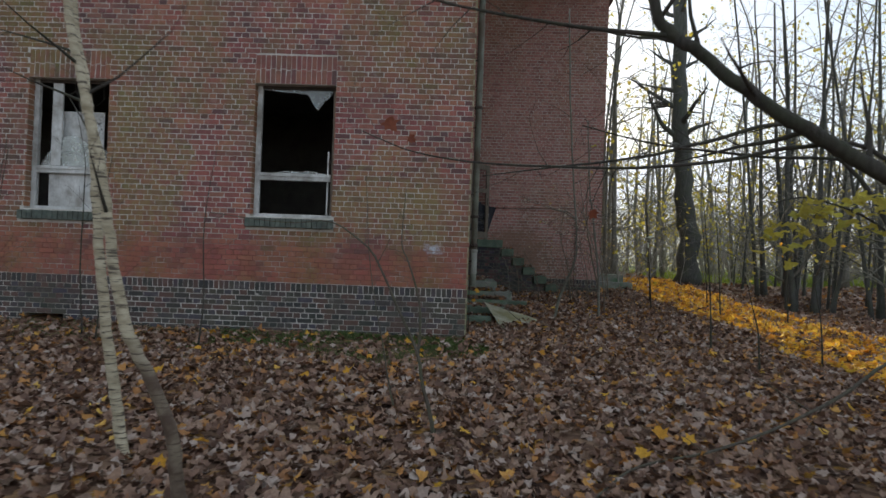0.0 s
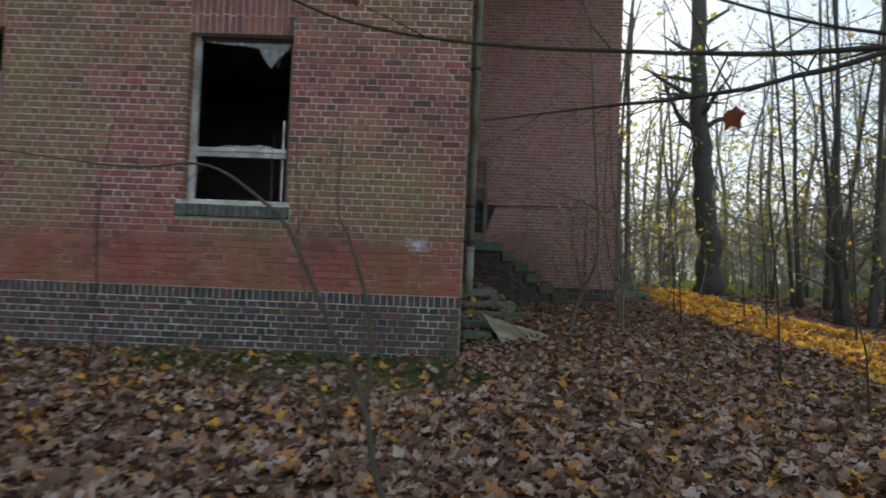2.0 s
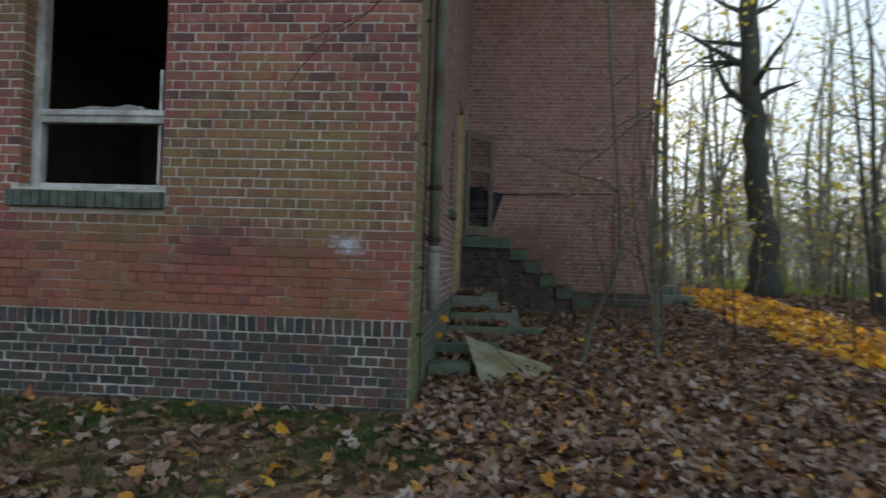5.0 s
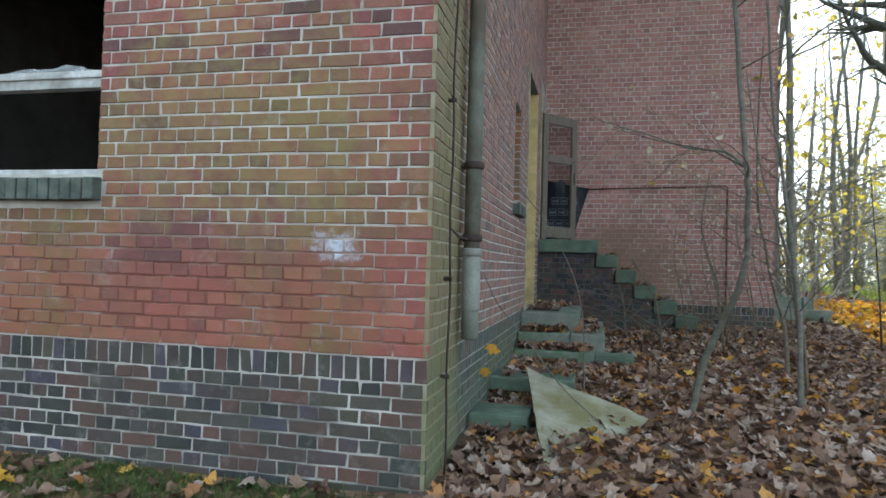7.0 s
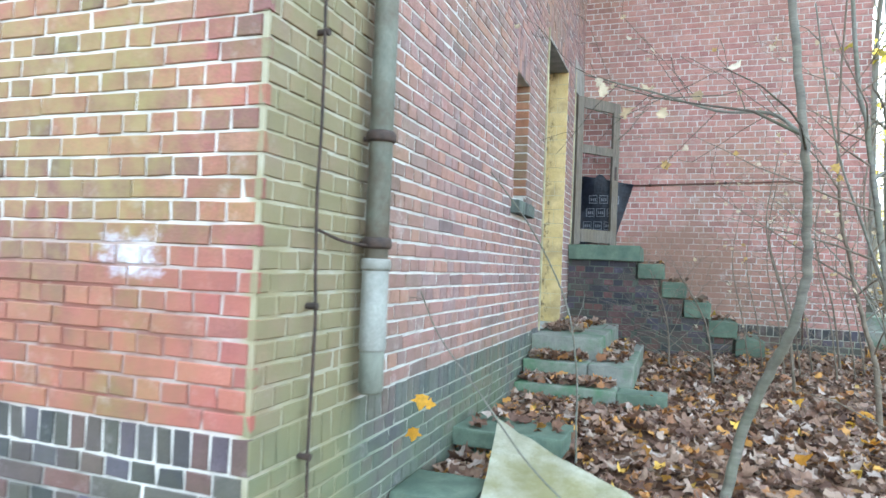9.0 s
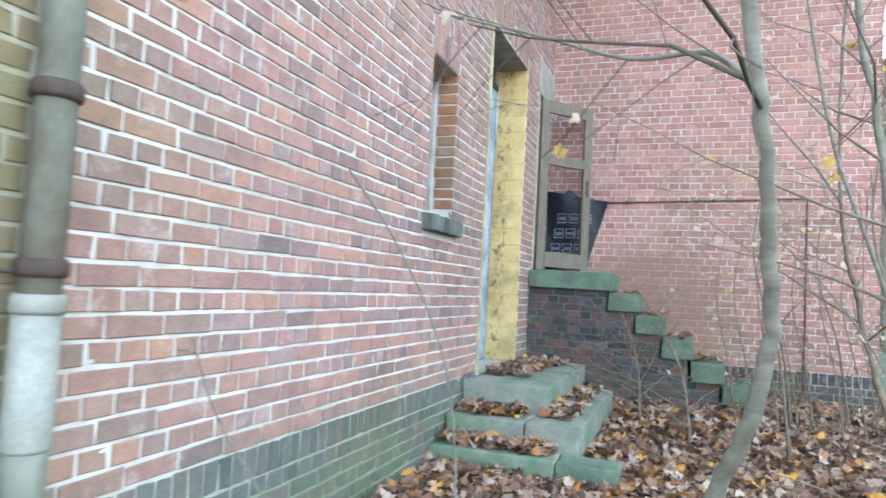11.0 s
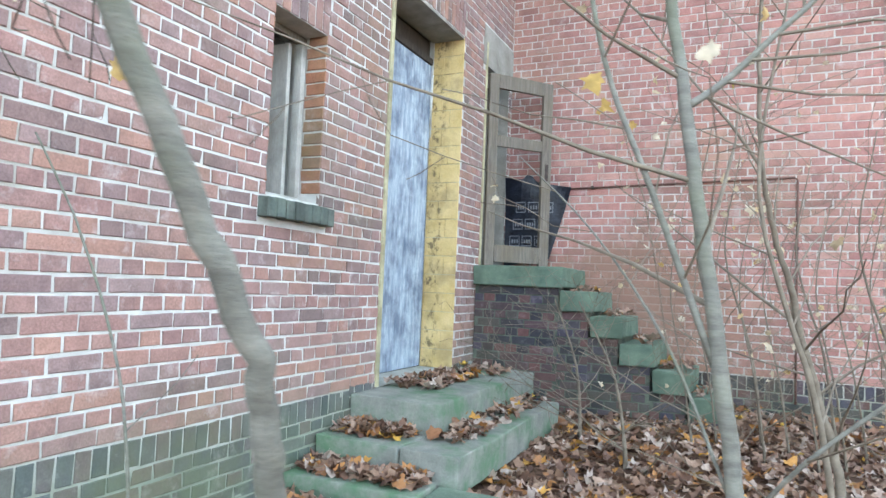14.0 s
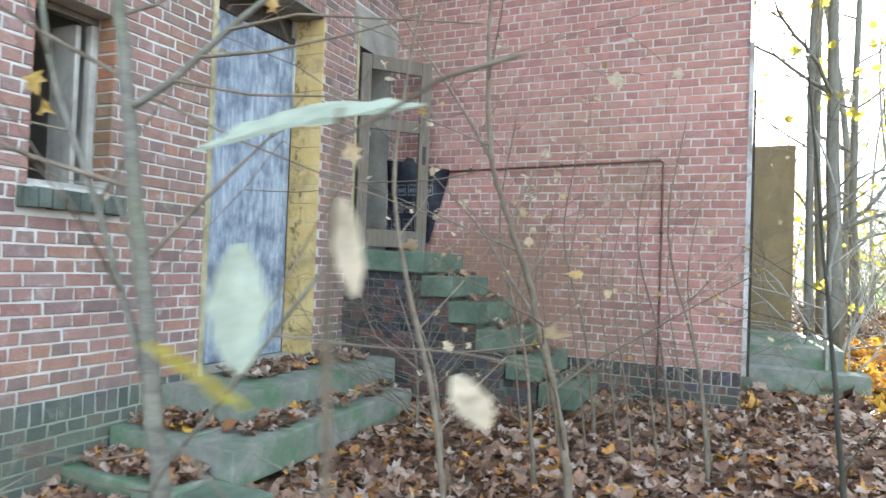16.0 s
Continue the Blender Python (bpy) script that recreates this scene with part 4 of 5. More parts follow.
def downpipe():
    s = thing("downpipe", "painted grey cast iron downpipe on the side wall", "downpipe", at=(SX + 0.085, 10.57, 1.1))

    def ring(name, z0, z1, r, mat, label=""):
        return solid(name, *tube([(0, 0, z0 - 1.1), (0, 0, z0 - 1.1 + 0.012), (0, 0, z1 - 1.1 - 0.012), (0, 0, z1 - 1.1)], [r - 0.006, r, r, r - 0.006], 20), mat, s, label, True)

    ring("pipe", 1.10, 1.30, 0.057, M["zinc"])
    ring("sleeve", 1.29, 1.69, 0.062, M["pale_pipe"], "pale grey pipe sleeve")
    ring("collar", 1.655, 1.71, 0.070, M["pale_pipe"])
    ring("pipe", 1.70, 9.5, 0.055, M["zinc"])
    for z in (1.755, 2.24, 4.1, 6.0):
        clamp = ring("clamp", z, z + 0.05, 0.069, M["iron"], "rusty pipe clamp")
        solid("bracket", *tube([(-0.09, 0, z - 1.08), (-0.06, 0, z - 1.08)], [0.012, 0.012], 8), M["iron"], clamp)
    wire = thing("lightning_wire", "black earth wire with clips down the wall corner", "wire", at=(SX, 10.13, 0.3))
    pts = [(0.035 + 0.006 * math.sin(7 * z), 0.012 * math.sin(2.3 * z), z) for z in np.arange(-0.1, 9.0, 0.25)]
    solid("cable", *tube(pts, [0.007] * len(pts), 8), M["iron"], wire, smooth=True)
    for z in (0.92, 1.51, 2.6, 3.7, 4.8):
        solid("clip", *tube([(-0.02, 0.0, z - 0.3), (0.05, 0.0, z - 0.3)], [0.012, 0.015], 8), M["iron"], wire)
    solid("link", *tube(smooth_path([(0.04, 0, 1.51), (0.05, 0.2, 1.475), (0.07, 0.43, 1.465)]), [0.007] * 9, 8), M["iron"], wire)


downpipe()


def conduit():
    s = thing("wall_conduit", "thin brown pipe fixed along the rear wing wall", "pipe", at=(3.2, BY, 3.03))
    pts = [(-2.35, -0.02, -0.06), (-1.2, -0.02, -0.03), (-0.03, -0.02, 0), (0, -0.02, -0.03), (0.0, -0.02, -1.0), (0.0, -0.02, -2.2)]
    solid("pipe", *tube(pts, [0.011] * len(pts), 8), M["conduit"], s, smooth=True)
    for x, z in ((-2.0, -0.05), (-1.0, -0.025), (0, -0.7), (0, -1.6)):
        solid("clip", *tube([(x, 0.0, z), (x, -0.045, z)], [0.02, 0.02], 8), M["iron"], s)


M["conduit"] = plain("rusty_painted_conduit", (0.10, 0.055, 0.045), (0.17, 0.09, 0.07), 8, 0.8, 60)
conduit()


def end_entry():
    """The wing's end entry: rendered cheek wall, painted bright edge, dark batten, concrete landing."""
    tagged(board("porch_wall", None, M["brown_door"], BX + 0.003, 4.56, 21.3, 21.6, 0.6, 3.78, 0.008), "brown rendered cheek wall of the wing's end entry", "wall", kind="structure")
    s = thing("edge_strips", "white strip painting the bright wall edge, with a dark batten, on the wing's end", "batten", at=(BX, 18.6, 0))
    # White strip paints the bright line of the wall edge against the sky.
    board("batten", s, M["white_paint"], 0.003, 0.05, 0.0, 0.06, 0.9, 4.4, 0.004, "white strip painting the bright wall edge")
    board("batten", s, M["dark_wood"], 0.052, 0.08, 0.02, 0.06, 0.9, 3.9, 0.004, "dark batten")
    stone_step("concrete_step", BX + 0.01, 4.9, 19.0, 21.2, 0.75, 1.20, M["concrete"], "grey concrete landing at the wing's end door", "", 41)
    stone_step("concrete_step", BX + 0.01, 5.1, 18.7, 18.99, 0.6, 1.0, M["concrete"], "grey concrete step at the wing's end door", "", 42)


end_entry()


# ==== trees ====
def grow(soup, leaves, start, way, length, radius, rng, depth, droop=0.0, sides=5, spread=0.7, density=1.0):
    """A crooked branch with side shoots; leaf places are gathered on the tips."""
    n = max(3, int(length / (0.22 if depth else 0.35)))
    p, d = Vector(start), Vector(way).normalized()
    pts, rad = [p.copy()], [radius]
    for i in range(n):
        d = (d + Vector((rng.gauss(0, 0.13), rng.gauss(0, 0.13), rng.gauss(0, 0.10) - droop))).normalized()
        p = p + d * (length / n)
        pts.append(p.copy())
        rad.append(max(0.0017, radius * (1 - 0.85 * (i + 1) / n)))
        if depth > 0 and i > 0 and rng.random() < 0.75 * density:
            q = d.orthogonal()
            q.rotate(Matrix.Rotation(rng.uniform(0, 6.28), 3, d))
            grow(soup, leaves, p, (d + q * rng.uniform(0.5, 1.2) * spread * 1.4).normalized(), length * rng.uniform(0.3, 0.55) * (1 - 0.4 * i / n), rad[-1] * 0.6, rng, depth - 1, droop, max(3, sides - 1), spread, density)
    soup.add(tube(pts, rad, sides, False))
    leaves.append((pts[-1], d))
    leaves.append((pts[len(pts) // 2], d))


LEAF_OUT = [(0.0, -0.42), (0.16, -0.30), (0.40, -0.30), (0.36, -0.06), (0.52, 0.16), (0.27, 0.20), (0.16, 0.44), (0.0, 0.56), (-0.16, 0.44), (-0.27, 0.20), (-0.52, 0.16), (-0.36, -0.06), (-0.40, -0.30), (-0.16, -0.30)]


def leaf_soup(name, places, sizes, normals, material, rng, parent=None, label="", lift=0.0, curl=0.34):
    """Lobed leaves, one fan each, joined into one mesh."""
    n = len(places)
    if n == 0:
        return None
    out = np.array(LEAF_OUT)
    k = len(out)
    size = np.asarray(sizes)[:, None]
    nm = np.asarray(normals, float)
    nm /= np.linalg.norm(nm, axis=1, keepdims=True)
    ref = rng.normal(size=(n, 3))
    u = np.cross(nm, ref)
    u /= np.linalg.norm(u, axis=1, keepdims=True)
    v = np.cross(nm, u)
    wob = 1 + rng.normal(0, 0.12, (n, k, 2))
    xy = out[None] * wob * size[:, :, None]
    bend = rng.normal(0.1, curl, (n, 1)) * size
    fold = rng.normal(0.0, curl, (n, 1)) * size
    h = bend * (out[None, :, 0] ** 2 * 2.5) + fold * (out[None, :, 1] ** 2 * 2.5) + rng.normal(0, 0.05, (n, k)) * size
    rim = np.asarray(places)[:, None] + xy[..., :1] * u[:, None] + xy[..., 1:] * v[:, None] + h[..., None] * nm[:, None]
    verts = np.concatenate([np.asarray(places)[:, None], rim], 1).reshape(-1, 3)
    base = np.arange(n)[:, None, None] * (k + 1)
    fan = np.array([(0, 1 + i, 1 + (i + 1) % k) for i in range(k)])[None] + base
    tri = fan.reshape(-1)
    me = bpy.data.meshes.new(name)
    me.vertices.add(len(verts))
    me.vertices.foreach_set("co", verts.astype(np.float32).ravel())
    me.loops.add(len(tri))
    me.loops.foreach_set("vertex_index", tri.astype(np.int32))
    me.polygons.add(len(tri) // 3)
    me.polygons.foreach_set("loop_start", np.arange(0, len(tri), 3, dtype=np.int32))
    me.polygons.foreach_set("loop_total", np.full(len(tri) // 3, 3, dtype=np.int32))
    me.materials.append(material)
    me.update(calc_edges=True)
    ob = new(name, me)
    if parent:
        ob.parent = parent
    return tagged(ob, label=label)


def tree(name, path, r0, r1, bark, label, seed, category="tree", shoots=6, shoot_len=1.2, depth=2, low=0.3, group="", leaf=None, leaves_per=0.0, leaf_size=0.07, sides=9, spread=0.7, density=1.0, crown_bark=None, droop=0.0, limbs=()):
    """A stem along path with shoots on it."""
    rng = random.Random(seed)
    pts = smooth_path(path, 5)
    n = len(pts)
    base = pts[0].copy()
    s = thing(name, label, category, group, at=base)
    rad = [r0 + (r1 - r0) * (i / (n - 1)) ** 0.8 for i in range(n)]
    rad[0] *= 1.35
    rad[1] *= 1.1
    loc = [p - base + Vector((rng.gauss(0, r0 * 0.10), rng.gauss(0, r0 * 0.10), 0)) for p in pts]
    loc[0].z -= 0.12
    vs, fs = tube(loc, rad, sides)
    vs = [v + Vector(noise.noise_vector((v + base) * 9)) * r0 * 0.10 for v in vs]
    solid("trunk", vs, fs, M[bark], s, smooth=True)
    crown, tips = Soup(), []
    for lp, la, lb in limbs:
        q = [p - base for p in smooth_path(lp, 4)]
        solid("limb", *tube(q, [la + (lb - la) * i / (len(q) - 1) for i in range(len(q))], 8), M[bark], s, smooth=True)
        for j in range(2, len(q) - 1, 2):
            d = (q[j + 1] - q[j]).normalized()
            o = d.orthogonal()
            o.rotate(Matrix.Rotation(rng.uniform(0, 6.28), 3, d))
            grow(crown, tips, q[j], (d + o).normalized(), shoot_len * rng.uniform(0.3, 0.6), lb, rng, max(0, depth - 1), droop, 4, spread, density)
    for i in range(shoots):
        t = low + (1 - low) * (i + rng.random()) / max(1, shoots)
        j = min(n - 2, int(t * (n - 1)))
        d = (loc[j + 1] - loc[j]).normalized()
        q = d.orthogonal()
        q.rotate(Matrix.Rotation(rng.uniform(0, 6.28), 3, d))
        grow(crown, tips, loc[j], (d * 0.7 + q * spread * 1.2).normalized(), shoot_len * rng.uniform(0.6, 1.3) * (1.15 - 0.5 * t), rad[j] * 0.42, rng, depth, droop, 5, spread, density)
    twigs = crown.make("crown", M[crown_bark or bark], s) if crown.v else s
    if leaf and tips:
        nr = np.random.RandomState(seed)
        pick = [t for t in tips if rng.random() < leaves_per]
        if pick:
            pl = np.array([tuple(t[0]) for t in pick]) + nr.normal(0, 0.03, (len(pick), 3))
            leaf_soup("leaves", pl, nr.uniform(0.6, 1.25, len(pl)) * leaf_size, nr.normal(size=(len(pl), 3)) + np.array([0, -0.6, 0.5]), M[leaf], nr, twigs)
    return s


def up(x, y, *rest):
    """A path from the ground at x, y through further points."""
    return [(x, y, float(ground_z(x, y))), *rest]


# birches by the start of the walk
tree("birch_tree", up(-2.16, 3.95, (-2.18, 3.95, 0.14), (-2.27, 3.95, 0.61), (-2.35, 3.95, 1.08), (-2.43, 3.95, 1.71), (-2.48, 3.95, 2.22), (-2.57, 3.95, 2.77), (-2.67, 3.95, 3.29), (-2.9, 3.9, 5.4)), 0.045, 0.025, "birch", "slender birch with cream bark and black marks", 1, shoots=5, shoot_len=0.9, low=0.55, crown_bark="dark_bark", group="birch pair")
tree("birch_tree", up(-1.44, 3.2, (-1.46, 3.2, 0.2), (-1.52, 3.2, 0.53), (-1.68, 3.2, 0.88), (-1.80, 3.2, 1.1), (-1.88, 3.2, 1.43), (-1.94, 3.2, 1.75), (-2.01, 3.2, 2.11), (-2.10, 3.2, 2.44), (-2.25, 3.2, 3.1), (-2.4, 3.1, 5.0)), 0.046, 0.022, "birch", "leaning birch with a dark crooked foot", 2, shoots=5, shoot_len=0.8, low=0.6, crown_bark="dark_bark", group="birch pair")
# forked sapling before the front wall
tree("sapling", up(-0.05, 4.66, (-0.10, 4.63, 0.36), (-0.16, 4.6, 0.59), (-0.21, 4.6, 0.83), (-0.34, 4.6, 1.09), (-0.54, 4.6, 1.51), (-0.68, 4.6, 1.67), (-0.94, 4.6, 1.82), (-1.29, 4.6, 1.80), (-1.9, 4.6, 1.86)), 0.019, 0.003, "bark", "thin forked bare sapling in the leaf litter", 3, "sapling", shoots=5, shoot_len=0.5, depth=1, low=0.5, group="saplings by the wall", limbs=[([(-0.20, 4.6, 0.80), (-0.19, 4.6, 1.01), (-0.21, 4.6, 1.24), (-0.30, 4.6, 1.52), (-0.36, 4.6, 1.68), (-0.34, 4.6, 2.1)], 0.012, 0.003)])
tree("sapling", up(-0.46, 5.5, (-0.50, 5.5, 0.3), (-0.6, 5.5, 0.8), (-0.73, 5.5, 1.44), (-0.8, 5.5, 2.3)), 0.010, 0.003, "bark", "thin bare sapling in the leaf litter", 5, "sapling", shoots=3, shoot_len=0.4, depth=1, group="saplings by the wall")
tree("sapling", up(-5.2, 8.5, (-5.27, 8.5, 1.19), (-5.26, 8.5, 2.22), (-5.27, 8.5, 2.76), (-5.41, 8.5, 3.45)), 0.014, 0.004, "dark_bark", "thin bare twiggy sapling before a window", 49, "sapling", shoots=9, shoot_len=0.9, depth=2, low=0.35, group="saplings by the wall")
for _i, (_x, _y) in enumerate(((-5.9, 7.6), (-4.9, 8.3), (-3.3, 7.9), (-6.6, 8.6))):
    tree("sapling", up(_x, _y, (_x + 0.05, _y, 0.9), (_x + 0.02, _y, 1.9), (_x + 0.15, _y, 2.9)), 0.013, 0.004, "dark_bark", "thin bare sapling before the front wall", 50 + _i, "sapling", shoots=5, shoot_len=0.7, depth=1, group="saplings by the wall")
# the trunks beside the lower steps
tree("young_maple", up(1.85, 11.7, (1.88, 11.687, 0.57), (1.936, 11.641, 0.90), (2.018, 11.55, 1.16), (2.071, 11.43, 1.33), (2.108, 11.338, 1.46), (2.131, 11.292, 1.586), (2.144, 11.239, 1.712), (2.129, 11.155, 1.879), (2.113, 11.064, 2.046), (2.088, 10.973, 2.216), (2.056, 10.9, 2.388), (1.98, 10.75, 2.9), (1.85, 10.5, 4.0), (1.75, 10.4, 5.8)), 0.031, 0.014, "smooth_bark", "smooth grey young maple trunk with a curved foot", 6, shoots=5, shoot_len=1.2, low=0.68, depth=2, leaf="pale_leaf", leaves_per=0.2, leaf_size=0.045, crown_bark="bark", limbs=[([(2.07, 10.95, 2.30), (1.96, 11.08, 2.43), (1.75, 11.25, 2.49), (1.45, 11.3, 2.61), (1.1, 11.3, 2.72)], 0.010, 0.003)])
_b = tree("young_maple", up(2.79, 12.22, (2.757, 12.205, 1.283), (2.702, 12.19, 1.727), (2.657, 12.174, 2.049), (2.626, 12.167, 2.285), (2.577, 12.151, 2.634), (2.524, 12.136, 2.896), (2.43, 12.1, 4.3)), 0.024, 0.011, "smooth_bark", "smooth grey young maple trunk beside the steps", 7, shoots=9, shoot_len=1.2, low=0.3, depth=2, leaf="pale_leaf", leaves_per=0.12, leaf_size=0.05, crown_bark="twig", limbs=[([(2.626, 12.167, 2.28), (2.71, 12.21, 2.35), (2.82, 12.26, 2.47), (2.96, 12.33, 2.63), (3.17, 12.4, 2.95)], 0.010, 0.005), ([(2.70, 12.19, 1.66), (2.56, 12.15, 2.06), (2.44, 12.1, 2.4), (2.36, 12.1, 2.85), (2.3, 12.1, 3.3)], 0.009, 0.004), ([(2.75, 12.2, 1.28), (2.88, 12.05, 1.5), (3.1, 12.0, 1.72), (3.33, 11.95, 1.95)], 0.006, 0.003), ([(2.74, 12.2, 1.35), (2.58, 12.3, 1.7), (2.36, 12.4, 2.0), (2.1, 12.5, 2.25)], 0.005, 0.002)])
leaf_soup("leaves", np.array([(2.42, 12.08, 2.34), (2.44, 12.09, 2.28)]) - np.array(_b.location), [0.062, 0.045], [(0.2, -1, 0.2), (-0.4, -0.9, 0.1)], M["amber_leaf"], np.random.RandomState(17), _b)
tree("young_maple", up(3.21, 14.2, (3.186, 14.204, 0.902), (3.159, 14.214, 1.086), (3.089, 14.246, 1.361), (3.015, 14.227, 1.636), (2.957, 14.178, 1.911), (2.899, 14.129, 2.093), (2.858, 14.05, 2.273), (2.825, 13.971, 2.453), (2.807, 13.945, 2.814), (2.81, 13.94, 3.3), (2.85, 13.94, 4.2)), 0.025, 0.008, "twig", "pale crooked young maple beside the upper steps", 8, shoots=10, shoot_len=1.2, low=0.15, depth=2, leaf="pale_leaf", leaves_per=0.36, leaf_size=0.045, crown_bark="twig", limbs=[([(2.825, 13.971, 2.45), (2.68, 13.97, 2.68), (2.48, 14.0, 2.95), (2.2, 14.0, 3.35)], 0.009, 0.004), ([(3.0, 14.22, 1.7), (2.75, 14.5, 1.9), (2.4, 14.9, 2.2), (1.9, 15.2, 2.6)], 0.01, 0.003)])
tree("bush", up(2.0, 15.4, (1.9, 15.4, 1.2), (1.6, 15.5, 1.75)), 0.016, 0.005, "twig", "bare twiggy bush before the upper steps", 9, "bush", shoots=20, shoot_len=0.95, depth=2, low=0.05, crown_bark="twig", group="bare bushes")
tree("bush", up(1.55, 15.9, (1.5, 15.9, 1.2), (1.3, 15.9, 1.75)), 0.015, 0.005, "twig", "bare twiggy bush before the upper steps", 10, "bush", shoots=20, shoot_len=0.9, depth=2, low=0.05, crown_bark="twig", group="bare bushes")
for _i, (_x, _y) in enumerate(((2.9, 16.3), (3.43, 16.6), (2.74, 15.2), (3.75, 15.7), (3.1, 13.1))):
    tree("bush", up(_x, _y, (_x - 0.1, _y, 1.4), (_x - 0.3, _y, 2.2), (_x - 0.2, _y, 3.0)), 0.015, 0.004, "twig", "bare twiggy bush beside the wing wall", 60 + _i, "bush", shoots=11, shoot_len=1.1, depth=2, low=0.08, leaf="pale_leaf", leaves_per=0.16, leaf_size=0.05, crown_bark="twig", group="bare bushes")
# bent canes by the fallen sheet, with two golden leaves
_c = tree("cane", up(1.04, 12.0, (1.03, 12.0, 0.7), (1.02, 12.0, 1.08), (0.94, 12.0, 1.49), (0.71, 12.0, 1.94), (0.42, 12.0, 2.32)), 0.008, 0.004, "smooth_bark", "thin pale cane bent over the fallen sheet", 92, "cane", shoots=1, shoot_len=0.3, depth=0, sides=7, group="bent canes")
_c = tree("cane", up(1.25, 11.2, (0.91, 11.2, 0.69), (0.62, 11.2, 1.04), (0.39, 11.2, 1.31), (0.27, 11.2, 1.55)), 0.007, 0.003, "smooth_bark", "thin pale cane bent over the fallen sheet", 93, "cane", shoots=2, shoot_len=0.35, depth=0, sides=7, group="bent canes")
leaf_soup("leaves", np.array([(0.38, 11.0, 1.0), (0.33, 11.02, 0.82), (0.40, 11.05, 0.97)]) - np.array([1.25, 11.2, float(ground_z(1.25, 11.2))]), [0.09, 0.08, 0.06], [(0.3, -1, 0.3), (-0.2, -1, 0.1), (0.5, -0.7, 0.5)], M["gold"], np.random.RandomState(5), _c)
for _i in range(9):
    _x, _y = 2.4 + 0.17 * _i, 16.0 + 0.25 * math.sin(2.0 * _i)
    tree("bush", up(_x, _y, (_x - 0.08, _y, 1.2), (_x - 0.2, _y + 0.1, 1.9), (_x - 0.1, _y + 0.1, 2.6)), 0.010, 0.003, "twig", "bare twiggy bush beside the wing wall", 120 + _i, "bush", shoots=8, shoot_len=0.8, depth=2, low=0.05, crown_bark="twig", group="bare bushes", sides=6)

# saplings on the leafy slope
for _i, (_x, _y, _h) in enumerate(((3.95, 9.55, 2.2), (4.3, 14.0, 2.4), (5.5, 13.2, 2.8), (4.9, 16.2, 3.0), (5.9, 15.0, 2.2), (6.3, 12.0, 3.0), (3.9, 7.8, 0.9), (5.0, 8.4, 1.2))):
    tree("sapling", up(_x, _y, (_x - 0.04, _y, 0.5 + _h * 0.3), (_x - 0.12, _y, 0.5 + _h * 0.65), (_x - 0.2, _y, 0.5 + _h)), 0.013 + 0.003 * (_h > 2), 0.003, "dark_bark", "thin dark bare sapling on the leafy slope", 70 + _i, "sapling", shoots=4, shoot_len=0.6, depth=1, low=0.3, leaf="gold", leaves_per=0.05, leaf_size=0.06, group="saplings on the slope")

# the leaning limb and overhanging boughs
def bough(path, r0, r1, seed, label, shoots=6, shoot_len=0.9, leaf=None, leaves_per=0.0, leaf_size=0.09, bark="dark_bark", depth=2, limbs=()):
    return tree("leaning_bough", path, r0, r1, bark, label, seed, "bough", shoots=shoots, shoot_len=shoot_len, depth=depth, low=0.2, leaf=leaf, leaves_per=leaves_per, leaf_size=leaf_size, crown_bark=bark, sides=8, limbs=limbs)


bough([(4.9, 4.1, 0.02), (4.4, 4.15, 1.0), (3.8, 4.2, 1.85), (3.1, 4.2, 2.27), (2.63, 4.2, 2.52), (2.18, 4.2, 2.79), (1.77, 4.2, 3.10), (1.57, 4.2, 3.24), (1.42, 4.2, 3.48), (1.2, 4.2, 4.3)], 0.085, 0.035, 21, "dark leaning tree limb across the view", shoots=8, shoot_len=1.1, limbs=[([(1.6, 4.2, 3.22), (1.0, 4.2, 3.26), (0.39, 4.2, 3.34), (-0.14, 4.2, 3.44), (-0.6, 4.2, 3.6)], 0.02, 0.006)])
_r = bough([(4.2, 4.35, 0.1), (3.9, 4.35, 1.4), (3.16, 4.3, 2.40), (2.56, 4.3, 2.47), (1.99, 4.3, 2.35), (1.38, 4.3, 2.28), (0.85, 4.3, 2.27), (0.23, 4.3, 2.28), (-0.28, 4.3, 2.35), (-0.66, 4.3, 2.49)], 0.024, 0.004, 22, "thin dark overhanging branch with a few rusty leaves", shoots=8, shoot_len=0.8, leaf="red_leaf", leaves_per=0.03, leaf_size=0.1)
leaf_soup("leaves", np.array([(-0.45, 4.3, 2.55), (-0.29, 4.3, 2.44)]) - np.array([4.2, 4.35, 0.1]), [0.13, 0.08], [(0.1, -1, 0.1), (0.4, -1, 0.2)], M["red_leaf"], np.random.RandomState(6), _r)
bough([(4.5, 4.7, 0.1), (4.2, 4.7, 1.5), (3.3, 4.6, 2.35), (2.4, 4.6, 2.44), (1.6, 4.55, 2.5), (1.0, 4.5, 2.62)], 0.024, 0.005, 23, "thin dark overhanging branch", shoots=9, shoot_len=0.8)
bough([(4.8, 6.3, 0.15), (4.5, 6.3, 2.0), (3.5, 6.2, 3.0), (2.6, 6.2, 2.85), (2.06, 6.2, 2.7), (1.5, 6.2, 2.6), (1.13, 6.2, 2.55), (0.6, 6.2, 2.47), (0.3, 6.2, 2.42)], 0.032, 0.004, 26, "dark bare overhanging branch near the corner", shoots=11, shoot_len=0.9)
_y = bough([(4.9, 5.0, 0.1), (4.4, 5.1, 1.1), (3.8, 5.2, 1.9), (3.2, 5.3, 2.2), (2.8, 5.3, 2.15)], 0.02, 0.004, 24, "branch with drooping yellow-green maple leaves", shoots=7, shoot_len=0.6, depth=1)
_nr = np.random.RandomState(24)
_n = 120
